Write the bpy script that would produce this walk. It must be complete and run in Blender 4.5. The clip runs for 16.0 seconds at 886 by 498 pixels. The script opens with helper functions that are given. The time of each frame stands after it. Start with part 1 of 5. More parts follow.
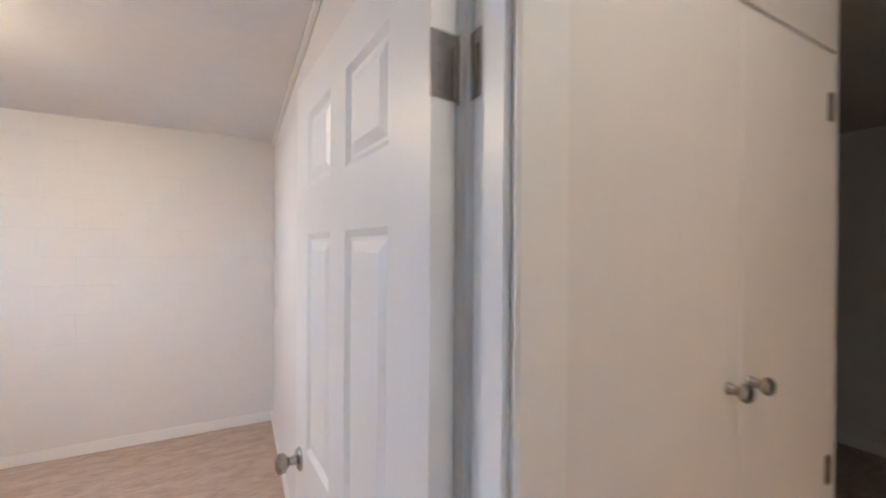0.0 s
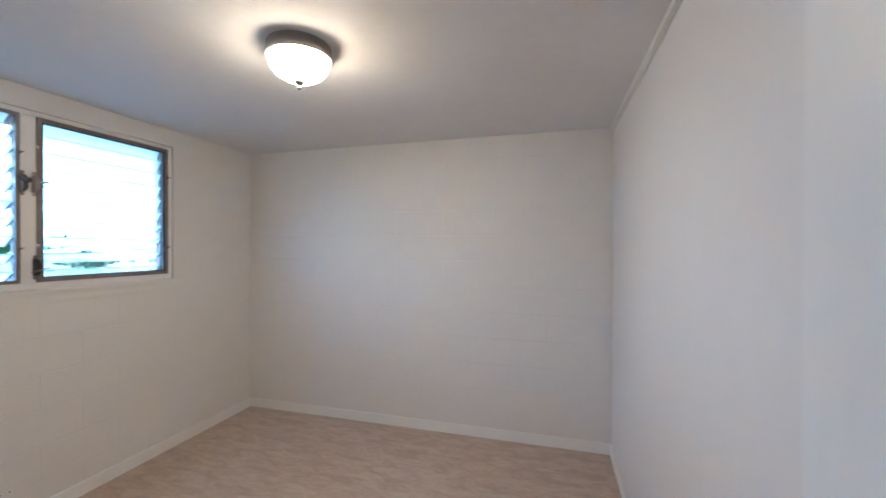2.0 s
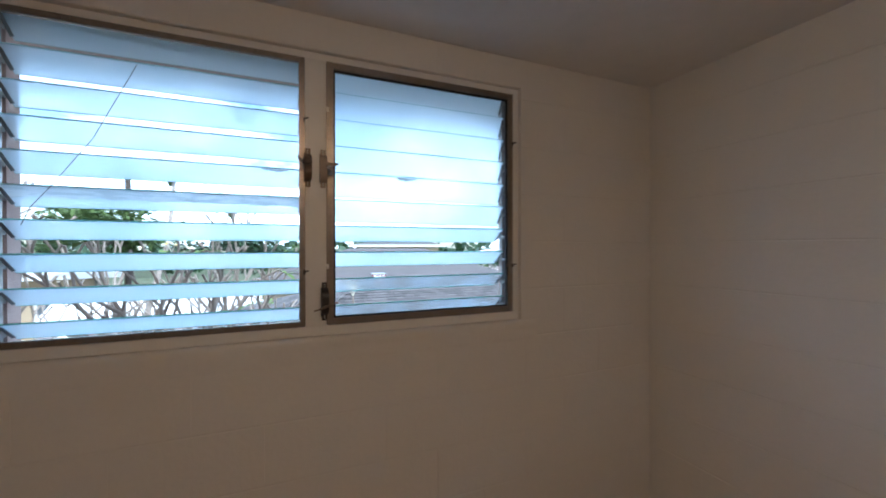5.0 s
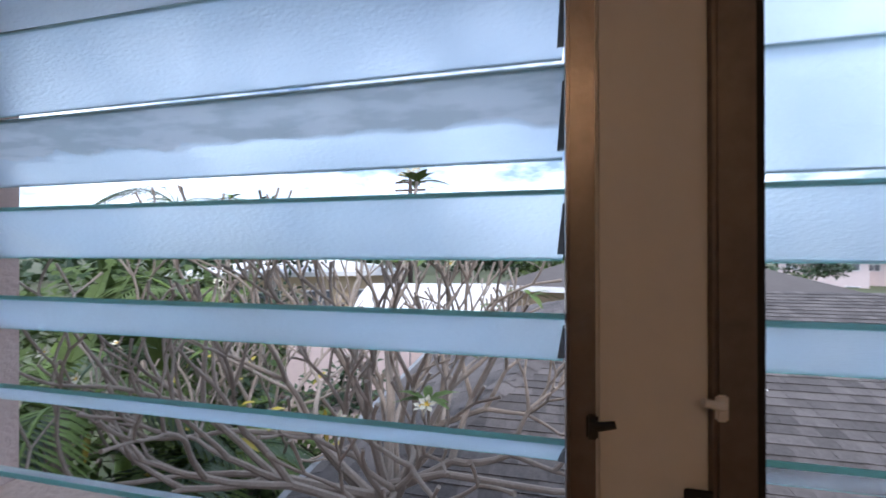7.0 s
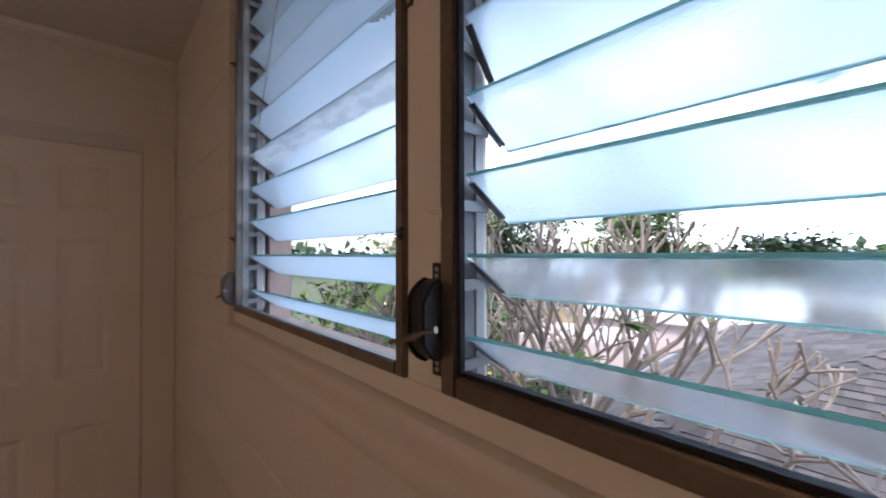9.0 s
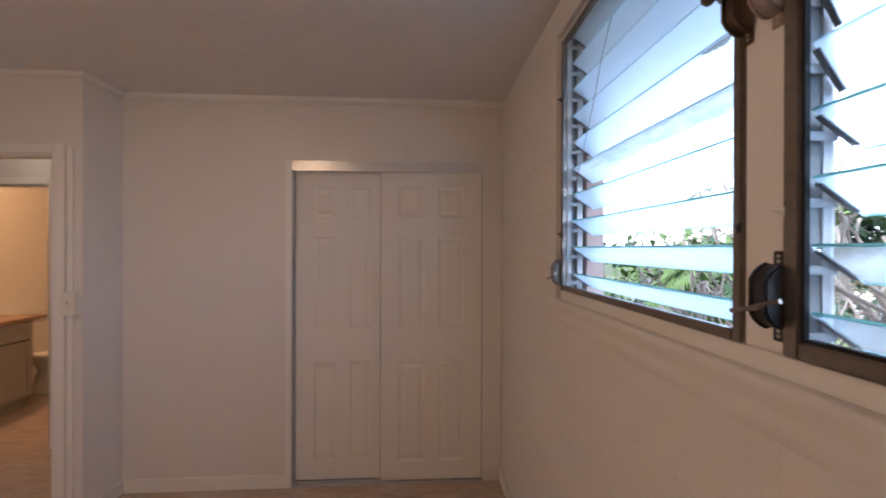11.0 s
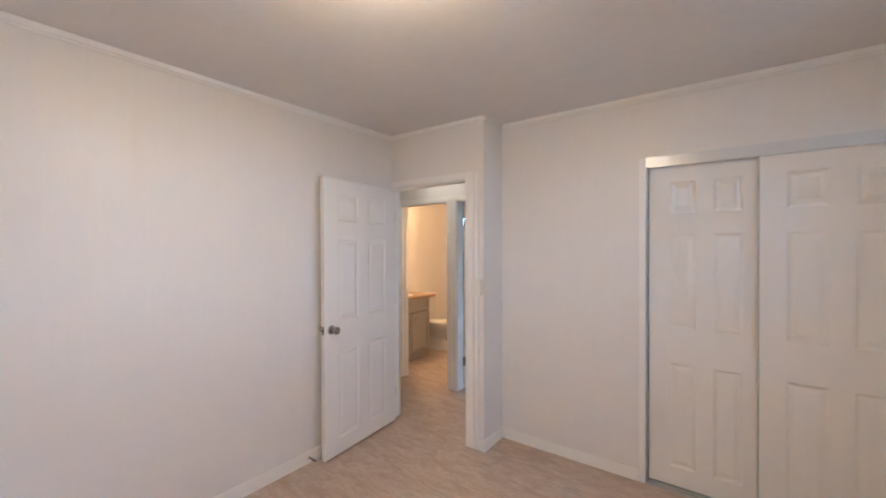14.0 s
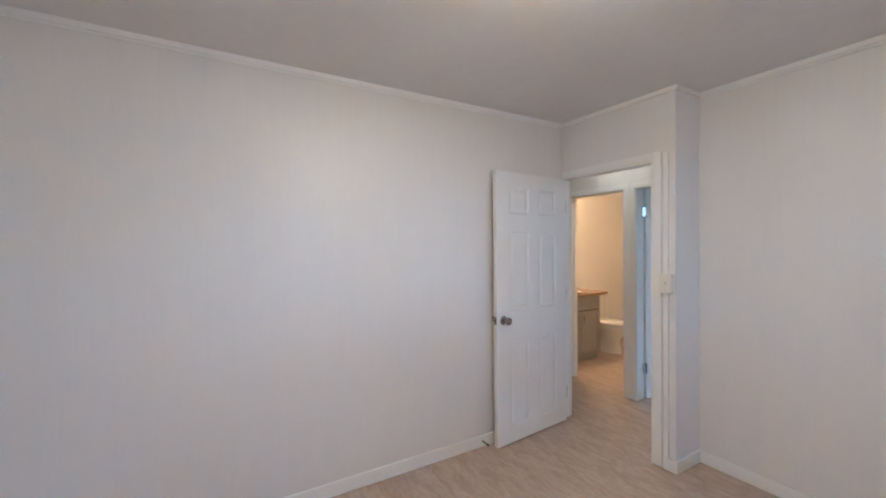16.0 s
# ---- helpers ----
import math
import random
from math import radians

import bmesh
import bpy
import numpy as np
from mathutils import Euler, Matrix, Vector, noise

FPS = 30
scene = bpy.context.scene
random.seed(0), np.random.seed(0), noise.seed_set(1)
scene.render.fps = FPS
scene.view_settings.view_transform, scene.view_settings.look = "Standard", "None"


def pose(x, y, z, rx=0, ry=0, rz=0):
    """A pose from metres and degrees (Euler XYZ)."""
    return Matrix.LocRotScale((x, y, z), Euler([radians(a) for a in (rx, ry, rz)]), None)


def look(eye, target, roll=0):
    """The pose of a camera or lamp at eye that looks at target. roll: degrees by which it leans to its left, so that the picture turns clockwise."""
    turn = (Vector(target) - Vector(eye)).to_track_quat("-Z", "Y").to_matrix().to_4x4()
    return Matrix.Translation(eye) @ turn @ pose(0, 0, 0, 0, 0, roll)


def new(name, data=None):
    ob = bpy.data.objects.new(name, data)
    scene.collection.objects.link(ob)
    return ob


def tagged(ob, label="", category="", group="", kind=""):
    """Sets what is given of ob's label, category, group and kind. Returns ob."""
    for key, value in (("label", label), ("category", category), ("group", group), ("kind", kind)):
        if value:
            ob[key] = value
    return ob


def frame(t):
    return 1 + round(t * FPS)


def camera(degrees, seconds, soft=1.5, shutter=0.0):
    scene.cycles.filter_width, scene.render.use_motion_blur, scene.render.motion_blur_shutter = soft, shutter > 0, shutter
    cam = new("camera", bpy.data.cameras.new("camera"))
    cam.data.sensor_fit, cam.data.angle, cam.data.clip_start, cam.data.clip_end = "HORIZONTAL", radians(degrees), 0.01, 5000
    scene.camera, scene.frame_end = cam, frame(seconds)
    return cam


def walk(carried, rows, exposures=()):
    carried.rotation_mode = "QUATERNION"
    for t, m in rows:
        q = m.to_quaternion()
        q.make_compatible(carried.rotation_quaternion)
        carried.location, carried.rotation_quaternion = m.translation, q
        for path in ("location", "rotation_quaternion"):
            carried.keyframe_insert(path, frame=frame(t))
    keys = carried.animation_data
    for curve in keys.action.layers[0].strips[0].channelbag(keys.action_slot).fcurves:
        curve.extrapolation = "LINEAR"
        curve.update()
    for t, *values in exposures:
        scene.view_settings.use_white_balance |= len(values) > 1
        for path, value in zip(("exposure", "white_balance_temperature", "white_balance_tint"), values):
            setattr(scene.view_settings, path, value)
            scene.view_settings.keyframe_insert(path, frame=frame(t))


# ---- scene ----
cam = camera(97.8, 16.0, soft=1.7, shutter=0.35)
PATH = [
    (0, (-0.264, -0.448, 1.565), (0.666, 1.330, 1.56), 0.4),
    (0.5, (-0.248, -0.210, 1.563), (0.409, 1.683, 1.558), 0.6),
    (1, (-0.250, -0.066, 1.565), (-0.089, 1.928, 1.563), 0.3),
    (1.5, (-0.318, 0.034, 1.578), (-0.562, 2.019, 1.569), -0.1),
    (2, (-0.448, 0.156, 1.600), (-0.990, 2.081, 1.588), 0.1),
    (2.5, (-0.636, 0.306, 1.598), (-1.411, 2.150, 1.584), -0.07),
    (3, (-0.775, 0.479, 1.602), (-1.770, 2.214, 1.595), -0.15),
    (5.3, (-2.120, 1.577, 1.680), (-4.020, 2.200, 1.680), 0.1),
    (5.5, (-2.282, 1.567, 1.683), (-4.212, 2.092, 1.692), 0.18),
    (6, (-2.640, 1.553, 1.704), (-4.629, 1.754, 1.737), -0.48),
    (6.5, (-2.907, 1.572, 1.738), (-4.903, 1.437, 1.770), 0.10),
    (7, (-3.073, 1.578, 1.708), (-5.026, 1.148, 1.714), -0.07),
    (7.5, (-3.092, 1.637, 1.658), (-4.970, 0.948, 1.646), -0.50),
    (8, (-3.097, 1.774, 1.617), (-4.844, 0.799, 1.624), 0.10),
    (8.2, (-3.096, 1.841, 1.600), (-4.778, 0.759, 1.617), 0.01),
    (10.3, (-2.905, 2.213, 1.538), (-3.428, 0.283, 1.535), 0.0),
    (10.5, (-2.882, 2.222, 1.540), (-3.265, 0.259, 1.536), 0.04),
    (11, (-2.815, 2.259, 1.547), (-2.930, 0.263, 1.543), 0.15),
    (11.5, (-2.742, 2.294, 1.552), (-2.606, 0.299, 1.542), 0.05),
    (12, (-2.660, 2.325, 1.562), (-2.298, 0.359, 1.545), -0.01),
    (12.5, (-2.590, 2.361, 1.555), (-1.999, 0.451, 1.541), -0.05),
    (13, (-2.523, 2.415, 1.557), (-1.718, 0.584, 1.538), -0.2),
    (13.5, (-2.473, 2.466, 1.553), (-1.471, 0.736, 1.536), -0.2),
    (14, (-2.418, 2.508, 1.549), (-1.228, 0.9, 1.533), -0.2),
    (14.5, (-2.376, 2.555, 1.527), (-1.018, 1.087, 1.518), -0.2),
    (15, (-2.35, 2.589, 1.531), (-0.843, 1.275, 1.514), -0.3),
    (15.5, (-2.326, 2.598, 1.515), (-0.696, 1.439, 1.496), -0.4),
    (16, (-2.334, 2.565, 1.507), (-0.61, 1.552, 1.484), -0.5),
]
EXPOSURE = [(0, 3.16, 4650, 1), (0.8, 2.86, 4580, 2), (1.5, 2.72, 4350, -2), (3.0, 2.05, 4300, -4), (4.2, 1.34, 4850, 1), (5.4, 0.94, 5380, 6), (6.3, 0.34, 5700, 14), (7.2, 0.33, 6000, 17), (8.2, 0.52, 6100, 18),
            (9.3, 1.08, 6050, 18), (10.3, 1.58, 5850, 17), (11.5, 1.98, 5350, 13), (12.5, 2.42, 5060, 7), (13.1, 2.74, 4980, 3), (14, 2.85, 4800, 2), (16, 2.73, 4420, -3)]
walk(cam, [(t, look(eye, target, roll)) for t, eye, target, roll in PATH], EXPOSURE)


# ---- light ----
world = bpy.data.worlds.new("sky")
scene.world = world
world.use_nodes = True
wn, wl = world.node_tree.nodes, world.node_tree.links
wn.clear()
sky = wn.new("ShaderNodeTexSky")
sky.sky_type = "NISHITA"
sky.sun_disc = False
sky.sun_elevation, sky.sun_rotation = radians(52), radians(70)
wcoord = wn.new("ShaderNodeTexCoord")
wmap = wn.new("ShaderNodeMapping")
wmap.inputs["Scale"].default_value = (1.0, 1.0, 3.2)
wnoise = wn.new("ShaderNodeTexNoise")
wnoise.inputs["Scale"].default_value = 2.6
wnoise.inputs["Detail"].default_value = 7
wnoise.inputs["Roughness"].default_value = 0.58
wramp = wn.new("ShaderNodeValToRGB")
wramp.color_ramp.elements[0].position, wramp.color_ramp.elements[1].position = 0.42, 0.64
wmix = wn.new("ShaderNodeMixRGB")
wmix.inputs["Color2"].default_value = (15.8, 17.7, 19.8, 1)
wbg = wn.new("ShaderNodeBackground")
wbg.inputs["Strength"].default_value = 0.15
wout = wn.new("ShaderNodeOutputWorld")
wl.new(wcoord.outputs["Generated"], wmap.inputs["Vector"])
wl.new(wmap.outputs["Vector"], wnoise.inputs["Vector"])
wl.new(wnoise.outputs["Fac"], wramp.inputs["Fac"])
wl.new(wramp.outputs["Color"], wmix.inputs["Fac"])
wl.new(sky.outputs["Color"], wmix.inputs["Color1"])
wl.new(wmix.outputs["Color"], wbg.inputs["Color"])
wl.new(wbg.outputs["Background"], wout.inputs["Surface"])

sun = new("sun", bpy.data.lights.new("sun", "SUN"))
sun.data.energy, sun.data.angle, sun.data.color = 2.0, radians(10), (1.0, 0.93, 0.83)
sun.matrix_world = look((4, 1.5, 6), (0, 0, 0))


# ---- materials ----
def mat(name, color, rough=0.6, metal=0.0, var=0.06, scale=6.0, bump=0.0, bump_scale=60.0, stretch=(1, 1, 1), random_piece=0.0, coat=0.0, tint=None):
    """Painted or plain surface: base colour varied at two scales, with fine relief."""
    m = bpy.data.materials.new(name)
    m.use_nodes = True
    n, l = m.node_tree.nodes, m.node_tree.links
    b = n["Principled BSDF"]
    b.inputs["Roughness"].default_value, b.inputs["Metallic"].default_value = rough, metal
    b.inputs["Coat Weight"].default_value = coat
    co = n.new("ShaderNodeTexCoord")
    mp = n.new("ShaderNodeMapping")
    mp.inputs["Scale"].default_value = stretch
    l.new(co.outputs["Object"], mp.inputs["Vector"])
    n1, n2 = n.new("ShaderNodeTexNoise"), n.new("ShaderNodeTexNoise")
    n1.inputs["Scale"].default_value, n2.inputs["Scale"].default_value = scale, scale * 9
    n1.inputs["Detail"].default_value, n2.inputs["Detail"].default_value = 5, 4
    for q in (n1, n2):
        l.new(mp.outputs["Vector"], q.inputs["Vector"])
    add = n.new("ShaderNodeMath")
    add.operation = "ADD"
    l.new(n1.outputs["Fac"], add.inputs[0])
    l.new(n2.outputs["Fac"], add.inputs[1])
    rng = n.new("ShaderNodeMapRange")
    rng.inputs["From Min"].default_value, rng.inputs["From Max"].default_value = 0.6, 1.4
    l.new(add.outputs[0], rng.inputs["Value"])
    mix = n.new("ShaderNodeMixRGB")
    lo = tint or tuple(c * (1 - 2 * var) for c in color)
    mix.inputs["Color1"].default_value, mix.inputs["Color2"].default_value = (*lo, 1), (*color, 1)
    l.new(rng.outputs["Result"], mix.inputs["Fac"])
    out = mix.outputs["Color"]
    if random_piece:
        info = n.new("ShaderNodeObjectInfo")
        hs = n.new("ShaderNodeHueSaturation")
        r2 = n.new("ShaderNodeMapRange")
        r2.inputs["To Min"].default_value, r2.inputs["To Max"].default_value = 1 - random_piece, 1 + random_piece
        l.new(info.outputs["Random"], r2.inputs["Value"])
        l.new(r2.outputs["Result"], hs.inputs["Value"])
        l.new(out, hs.inputs["Color"])
        out = hs.outputs["Color"]
    l.new(out, b.inputs["Base Color"])
    if bump:
        bn, bp = n.new("ShaderNodeTexNoise"), n.new("ShaderNodeBump")
        bn.inputs["Scale"].default_value, bn.inputs["Detail"].default_value = bump_scale, 5
        bp.inputs["Strength"].default_value, bp.inputs["Distance"].default_value = bump, 0.01
        l.new(mp.outputs["Vector"], bn.inputs["Vector"])
        l.new(bn.outputs["Fac"], bp.inputs["Height"])
        l.new(bp.outputs["Normal"], b.inputs["Normal"])
    return m


M_BLOCK = mat("painted_block", (0.78, 0.76, 0.735), 0.5, var=0.02, bump=0.12, bump_scale=45)
M_PANEL = mat("painted_panelling", (0.79, 0.77, 0.75), 0.45, var=0.02, bump=0.025, bump_scale=90, stretch=(1, 1, 0.1))
M_CEIL = mat("ceiling_paint", (0.80, 0.785, 0.77), 0.8, var=0.03, scale=2, bump=0.08, bump_scale=120)
M_TRIM = mat("trim_gloss_paint", (0.87, 0.86, 0.84), 0.35, var=0.02, bump=0.03)
M_DOOR = mat("door_paint", (0.84, 0.83, 0.81), 0.38, var=0.015, bump=0.06, bump_scale=140, stretch=(1, 1, 0.06))
M_CLOSET = mat("closet_door_paint", (0.82, 0.80, 0.77), 0.6, var=0.015, bump=0.05, bump_scale=140, stretch=(1, 1, 0.06))
# flat dark colour standing in for the shade inside slots, holes and joints
M_GAPSHADE = mat("gap_shade", (0.12, 0.11, 0.10), 0.8)
M_NICKEL = mat("satin_nickel", (0.44, 0.41, 0.38), 0.22, 1.0, var=0.04, scale=20)
M_ALU = mat("tarnished_aluminium", (0.33, 0.285, 0.25), 0.34, 0.9, var=0.16, scale=9, bump=0.06, bump_scale=160)
M_ALU_L = mat("oxidised_bright_aluminium", (0.56, 0.58, 0.59), 0.42, 0.35, var=0.12, scale=14)
M_FASCIA = mat("satin_white_aluminium", (0.70, 0.71, 0.72), 0.3, 0.25, var=0.03)
M_SILLM = mat("dull_grey_sill_metal", (0.30, 0.31, 0.32), 0.5, 0.4, var=0.15, scale=12)
M_SILLW = mat("weathered_pale_ledge", (0.42, 0.43, 0.43), 0.7, 0.1, var=0.22, scale=7, bump=0.2, bump_scale=60)
M_CLIP = mat("dull_dark_clip_metal", (0.30, 0.32, 0.32), 0.5, 0.5, var=0.15, scale=30)
M_DARKM = mat("blackened_metal", (0.06, 0.06, 0.065), 0.4, 0.5, var=0.1, scale=30)
M_CORD = mat("grey_cord", (0.30, 0.31, 0.33), 0.8)
M_GASKET = mat("black_gasket", (0.012, 0.012, 0.014), 0.7)
M_PLASTIC = mat("white_plastic", (0.80, 0.78, 0.73), 0.35, var=0.01)
M_STUCCO = mat("pink_stucco", (0.60, 0.475, 0.435), 0.9, var=0.07, scale=5, bump=0.35, bump_scale=130)
M_CONC = mat("bare_concrete_sill", (0.57, 0.44, 0.37), 0.9, var=0.12, scale=8, bump=0.3, bump_scale=90)


def floor_material():
    """Pale beige-brown sheet vinyl with fine diagonal streaks."""
    m = mat("streaked_vinyl", (0.46, 0.35, 0.27), 0.42, var=0.1)
    n, l = m.node_tree.nodes, m.node_tree.links
    b = n["Principled BSDF"]
    co, mp = n.new("ShaderNodeTexCoord"), n.new("ShaderNodeMapping")
    mp.inputs["Rotation"].default_value = (0, 0, radians(28))
    mp.inputs["Scale"].default_value = (4.5, 13.0, 1.0)
    l.new(co.outputs["Object"], mp.inputs["Vector"])
    big, fine = n.new("ShaderNodeTexNoise"), n.new("ShaderNodeTexNoise")
    big.inputs["Scale"].default_value, big.inputs["Detail"].default_value, big.inputs["Distortion"].default_value = 1.1, 6, 0.8
    fine.inputs["Scale"].default_value, fine.inputs["Detail"].default_value, fine.inputs["Distortion"].default_value = 4.5, 6, 0.6
    for q in (big, fine):
        l.new(mp.outputs["Vector"], q.inputs["Vector"])
    r1, r2 = n.new("ShaderNodeValToRGB"), n.new("ShaderNodeValToRGB")
    r1.color_ramp.elements[0].position, r1.color_ramp.elements[1].position = 0.36, 0.64
    r1.color_ramp.elements[0].color, r1.color_ramp.elements[1].color = (0.435, 0.335, 0.27, 1), (0.54, 0.445, 0.375, 1)
    r2.color_ramp.elements[0].position, r2.color_ramp.elements[1].position = 0.40, 0.62
    r2.color_ramp.elements[0].color, r2.color_ramp.elements[1].color = (0.76, 0.74, 0.72, 1), (1.06, 1.05, 1.04, 1)
    l.new(big.outputs["Fac"], r1.inputs["Fac"])
    l.new(fine.outputs["Fac"], r2.inputs["Fac"])
    mul = n.new("ShaderNodeMixRGB")
    mul.blend_type = "MULTIPLY"
    mul.inputs["Fac"].default_value = 0.42
    l.new(r1.outputs["Color"], mul.inputs["Color1"])
    l.new(r2.outputs["Color"], mul.inputs["Color2"])
    l.new(mul.outputs["Color"], b.inputs["Base Color"])
    return m


M_FLOOR = floor_material()


def emitter(name, color, strength):
    m = bpy.data.materials.new(name)
    m.use_nodes = True
    b = m.node_tree.nodes["Principled BSDF"]
    b.inputs["Base Color"].default_value = (0.9, 0.88, 0.82, 1)
    b.inputs["Roughness"].default_value = 0.25
    b.inputs["Emission Color"].default_value = (*color, 1)
    b.inputs["Emission Strength"].default_value = strength
    return m


M_DOME = emitter("lit_opal_glass", (1.0, 0.61, 0.31), 10.5)
dn, dl = M_DOME.node_tree.nodes, M_DOME.node_tree.links
dco, dsep, drange = dn.new("ShaderNodeTexCoord"), dn.new("ShaderNodeSeparateXYZ"), dn.new("ShaderNodeMapRange")
drange.inputs["From Min"].default_value, drange.inputs["From Max"].default_value = 0.1, 0.9
drange.inputs["To Min"].default_value, drange.inputs["To Max"].default_value = 28.0, 4.0
dl.new(dco.outputs["Generated"], dsep.inputs[0])
dl.new(dsep.outputs["Z"], drange.inputs["Value"])
dl.new(drange.outputs["Result"], dn["Principled BSDF"].inputs["Emission Strength"])


def frosted(name, stain=0.0, tone=None, clear=0.0):
    """Obscure louvre glass; stain gives a grey weathered band along the upper part."""
    m = bpy.data.materials.new(name)
    m.use_nodes = True
    n, l = m.node_tree.nodes, m.node_tree.links
    n.clear()
    out = n.new("ShaderNodeOutputMaterial")
    glass = n.new("ShaderNodeBsdfPrincipled")
    glass.inputs["Base Color"].default_value = (0.86, 0.95, 1.0, 1)
    glass.inputs["Roughness"].default_value = 0.40
    glass.inputs["IOR"].default_value = 1.25
    glass.inputs["Transmission Weight"].default_value = 1.0
    tr = n.new("ShaderNodeBsdfTranslucent")
    tr.inputs["Color"].default_value = (0.76, 0.89, 1.0, 1)
    df = n.new("ShaderNodeBsdfDiffuse")
    df.inputs["Color"].default_value = (0.70, 0.80, 0.86, 1)
    m1, m2 = n.new("ShaderNodeMixShader"), n.new("ShaderNodeMixShader")
    m1.inputs["Fac"].default_value, m2.inputs["Fac"].default_value = 0.34, 0.04
    l.new(glass.outputs[0], m1.inputs[1])
    l.new(tr.outputs[0], m1.inputs[2])
    l.new(m1.outputs[0], m2.inputs[1])
    l.new(df.outputs[0], m2.inputs[2])
    m1.inputs["Fac"].default_value -= 0.24 * clear
    glass.inputs["Roughness"].default_value -= 0.28 * clear
    vz, vr = n.new("ShaderNodeTexNoise"), n.new("ShaderNodeMapRange")
    vz.inputs["Scale"].default_value, vz.inputs["Detail"].default_value, vz.inputs["Distortion"].default_value = 5.0, 6, 0.5
    vr.inputs["From Min"].default_value, vr.inputs["From Max"].default_value = 0.3, 0.7
    vr.inputs["To Min"].default_value, vr.inputs["To Max"].default_value = m1.inputs["Fac"].default_value - 0.16, m1.inputs["Fac"].default_value + 0.16
    vc = n.new("ShaderNodeTexCoord")
    l.new(vc.outputs["Object"], vz.inputs["Vector"])
    l.new(vz.outputs["Fac"], vr.inputs["Value"])
    l.new(vr.outputs["Result"], m1.inputs["Fac"])
    if tone:
        for q, key in ((glass, "Base Color"), (tr, "Color"), (df, "Color")):
            q.inputs[key].default_value = (*tone, 1)
        m2.inputs["Fac"].default_value = 0.3
    co = n.new("ShaderNodeTexCoord")
    bn, bp = n.new("ShaderNodeTexNoise"), n.new("ShaderNodeBump")
    bn.inputs["Scale"].default_value, bn.inputs["Detail"].default_value = 330, 2
    bp.inputs["Strength"].default_value, bp.inputs["Distance"].default_value = 0.3 * (1 - 0.95 * clear), 0.003
    bm_ = n.new("ShaderNodeMapping")
    bm_.inputs["Scale"].default_value = (1.0, 0.45, 1.6)
    l.new(co.outputs["Object"], bm_.inputs["Vector"])
    l.new(bm_.outputs["Vector"], bn.inputs["Vector"])
    l.new(bn.outputs["Fac"], bp.inputs["Height"])
    l.new(bp.outputs["Normal"], glass.inputs["Normal"])
    l.new(bp.outputs["Normal"], tr.inputs["Normal"])
    last = m2
    if stain:
        sep = n.new("ShaderNodeSeparateXYZ")
        l.new(co.outputs["Generated"], sep.inputs[0])
        nz = n.new("ShaderNodeTexNoise")
        nz.inputs["Scale"].default_value, nz.inputs["Detail"].default_value = 14, 6
        l.new(co.outputs["Object"], nz.inputs["Vector"])
        ma = n.new("ShaderNodeMath")
        ma.operation = "MULTIPLY_ADD"
        ma.inputs[1].default_value = 0.5
        l.new(nz.outputs["Fac"], ma.inputs[0])
        l.new(sep.outputs["Z"], ma.inputs[2])
        rp = n.new("ShaderNodeValToRGB")
        rp.color_ramp.elements[0].position, rp.color_ramp.elements[1].position = stain, stain + 0.02
        rp.color_ramp.elements[1].color = (0.62, 0.62, 0.62, 1)
        l.new(ma.outputs[0], rp.inputs["Fac"])
        dirt = n.new("ShaderNodeBsdfDiffuse")
        dirt.inputs["Color"].default_value = (0.72, 0.74, 0.73, 1)
        dt = n.new("ShaderNodeBsdfTranslucent")
        dt.inputs["Color"].default_value = (0.66, 0.71, 0.74, 1)
        dm, m3 = n.new("ShaderNodeMixShader"), n.new("ShaderNodeMixShader")
        dm.inputs["Fac"].default_value = 0.8
        sm, sn, sr = n.new("ShaderNodeMapping"), n.new("ShaderNodeTexNoise"), n.new("ShaderNodeValToRGB")
        sm.inputs["Scale"].default_value = (1.0, 16.0, 130.0)
        sn.inputs["Scale"].default_value, sn.inputs["Detail"].default_value = 1.0, 6
        sr.color_ramp.elements[0].position, sr.color_ramp.elements[1].position = 0.42, 0.55
        sr.color_ramp.elements[0].color, sr.color_ramp.elements[1].color = (0.70, 0.74, 0.74, 1), (0.98, 0.99, 1.0, 1)
        l.new(co.outputs["Object"], sm.inputs["Vector"])
        l.new(sm.outputs["Vector"], sn.inputs["Vector"])
        l.new(sn.outputs["Fac"], sr.inputs["Fac"])
        l.new(sr.outputs["Color"], dt.inputs["Color"])
        l.new(dirt.outputs[0], dm.inputs[1])
        l.new(dt.outputs[0], dm.inputs[2])
        l.new(rp.outputs["Color"], m3.inputs["Fac"])
        l.new(m2.outputs[0], m3.inputs[1])
        l.new(dm.outputs[0], m3.inputs[2])
        last = m3
    l.new(last.outputs[0], out.inputs["Surface"])
    return m


M_GLASS = frosted("obscure_louvre_glass")
M_GLASS_CLEAR = frosted("clearer_louvre_glass", 0.0, None, 1.0)
M_GLASS_DIRTY = frosted("weathered_louvre_glass", 0.72)
M_GREENEDGE = frosted("green_glass_edge", 0.0, (0.34, 0.72, 0.67))
M_PALEEDGE = frosted("pale_glass_edge", 0.0, (0.48, 0.66, 0.68))


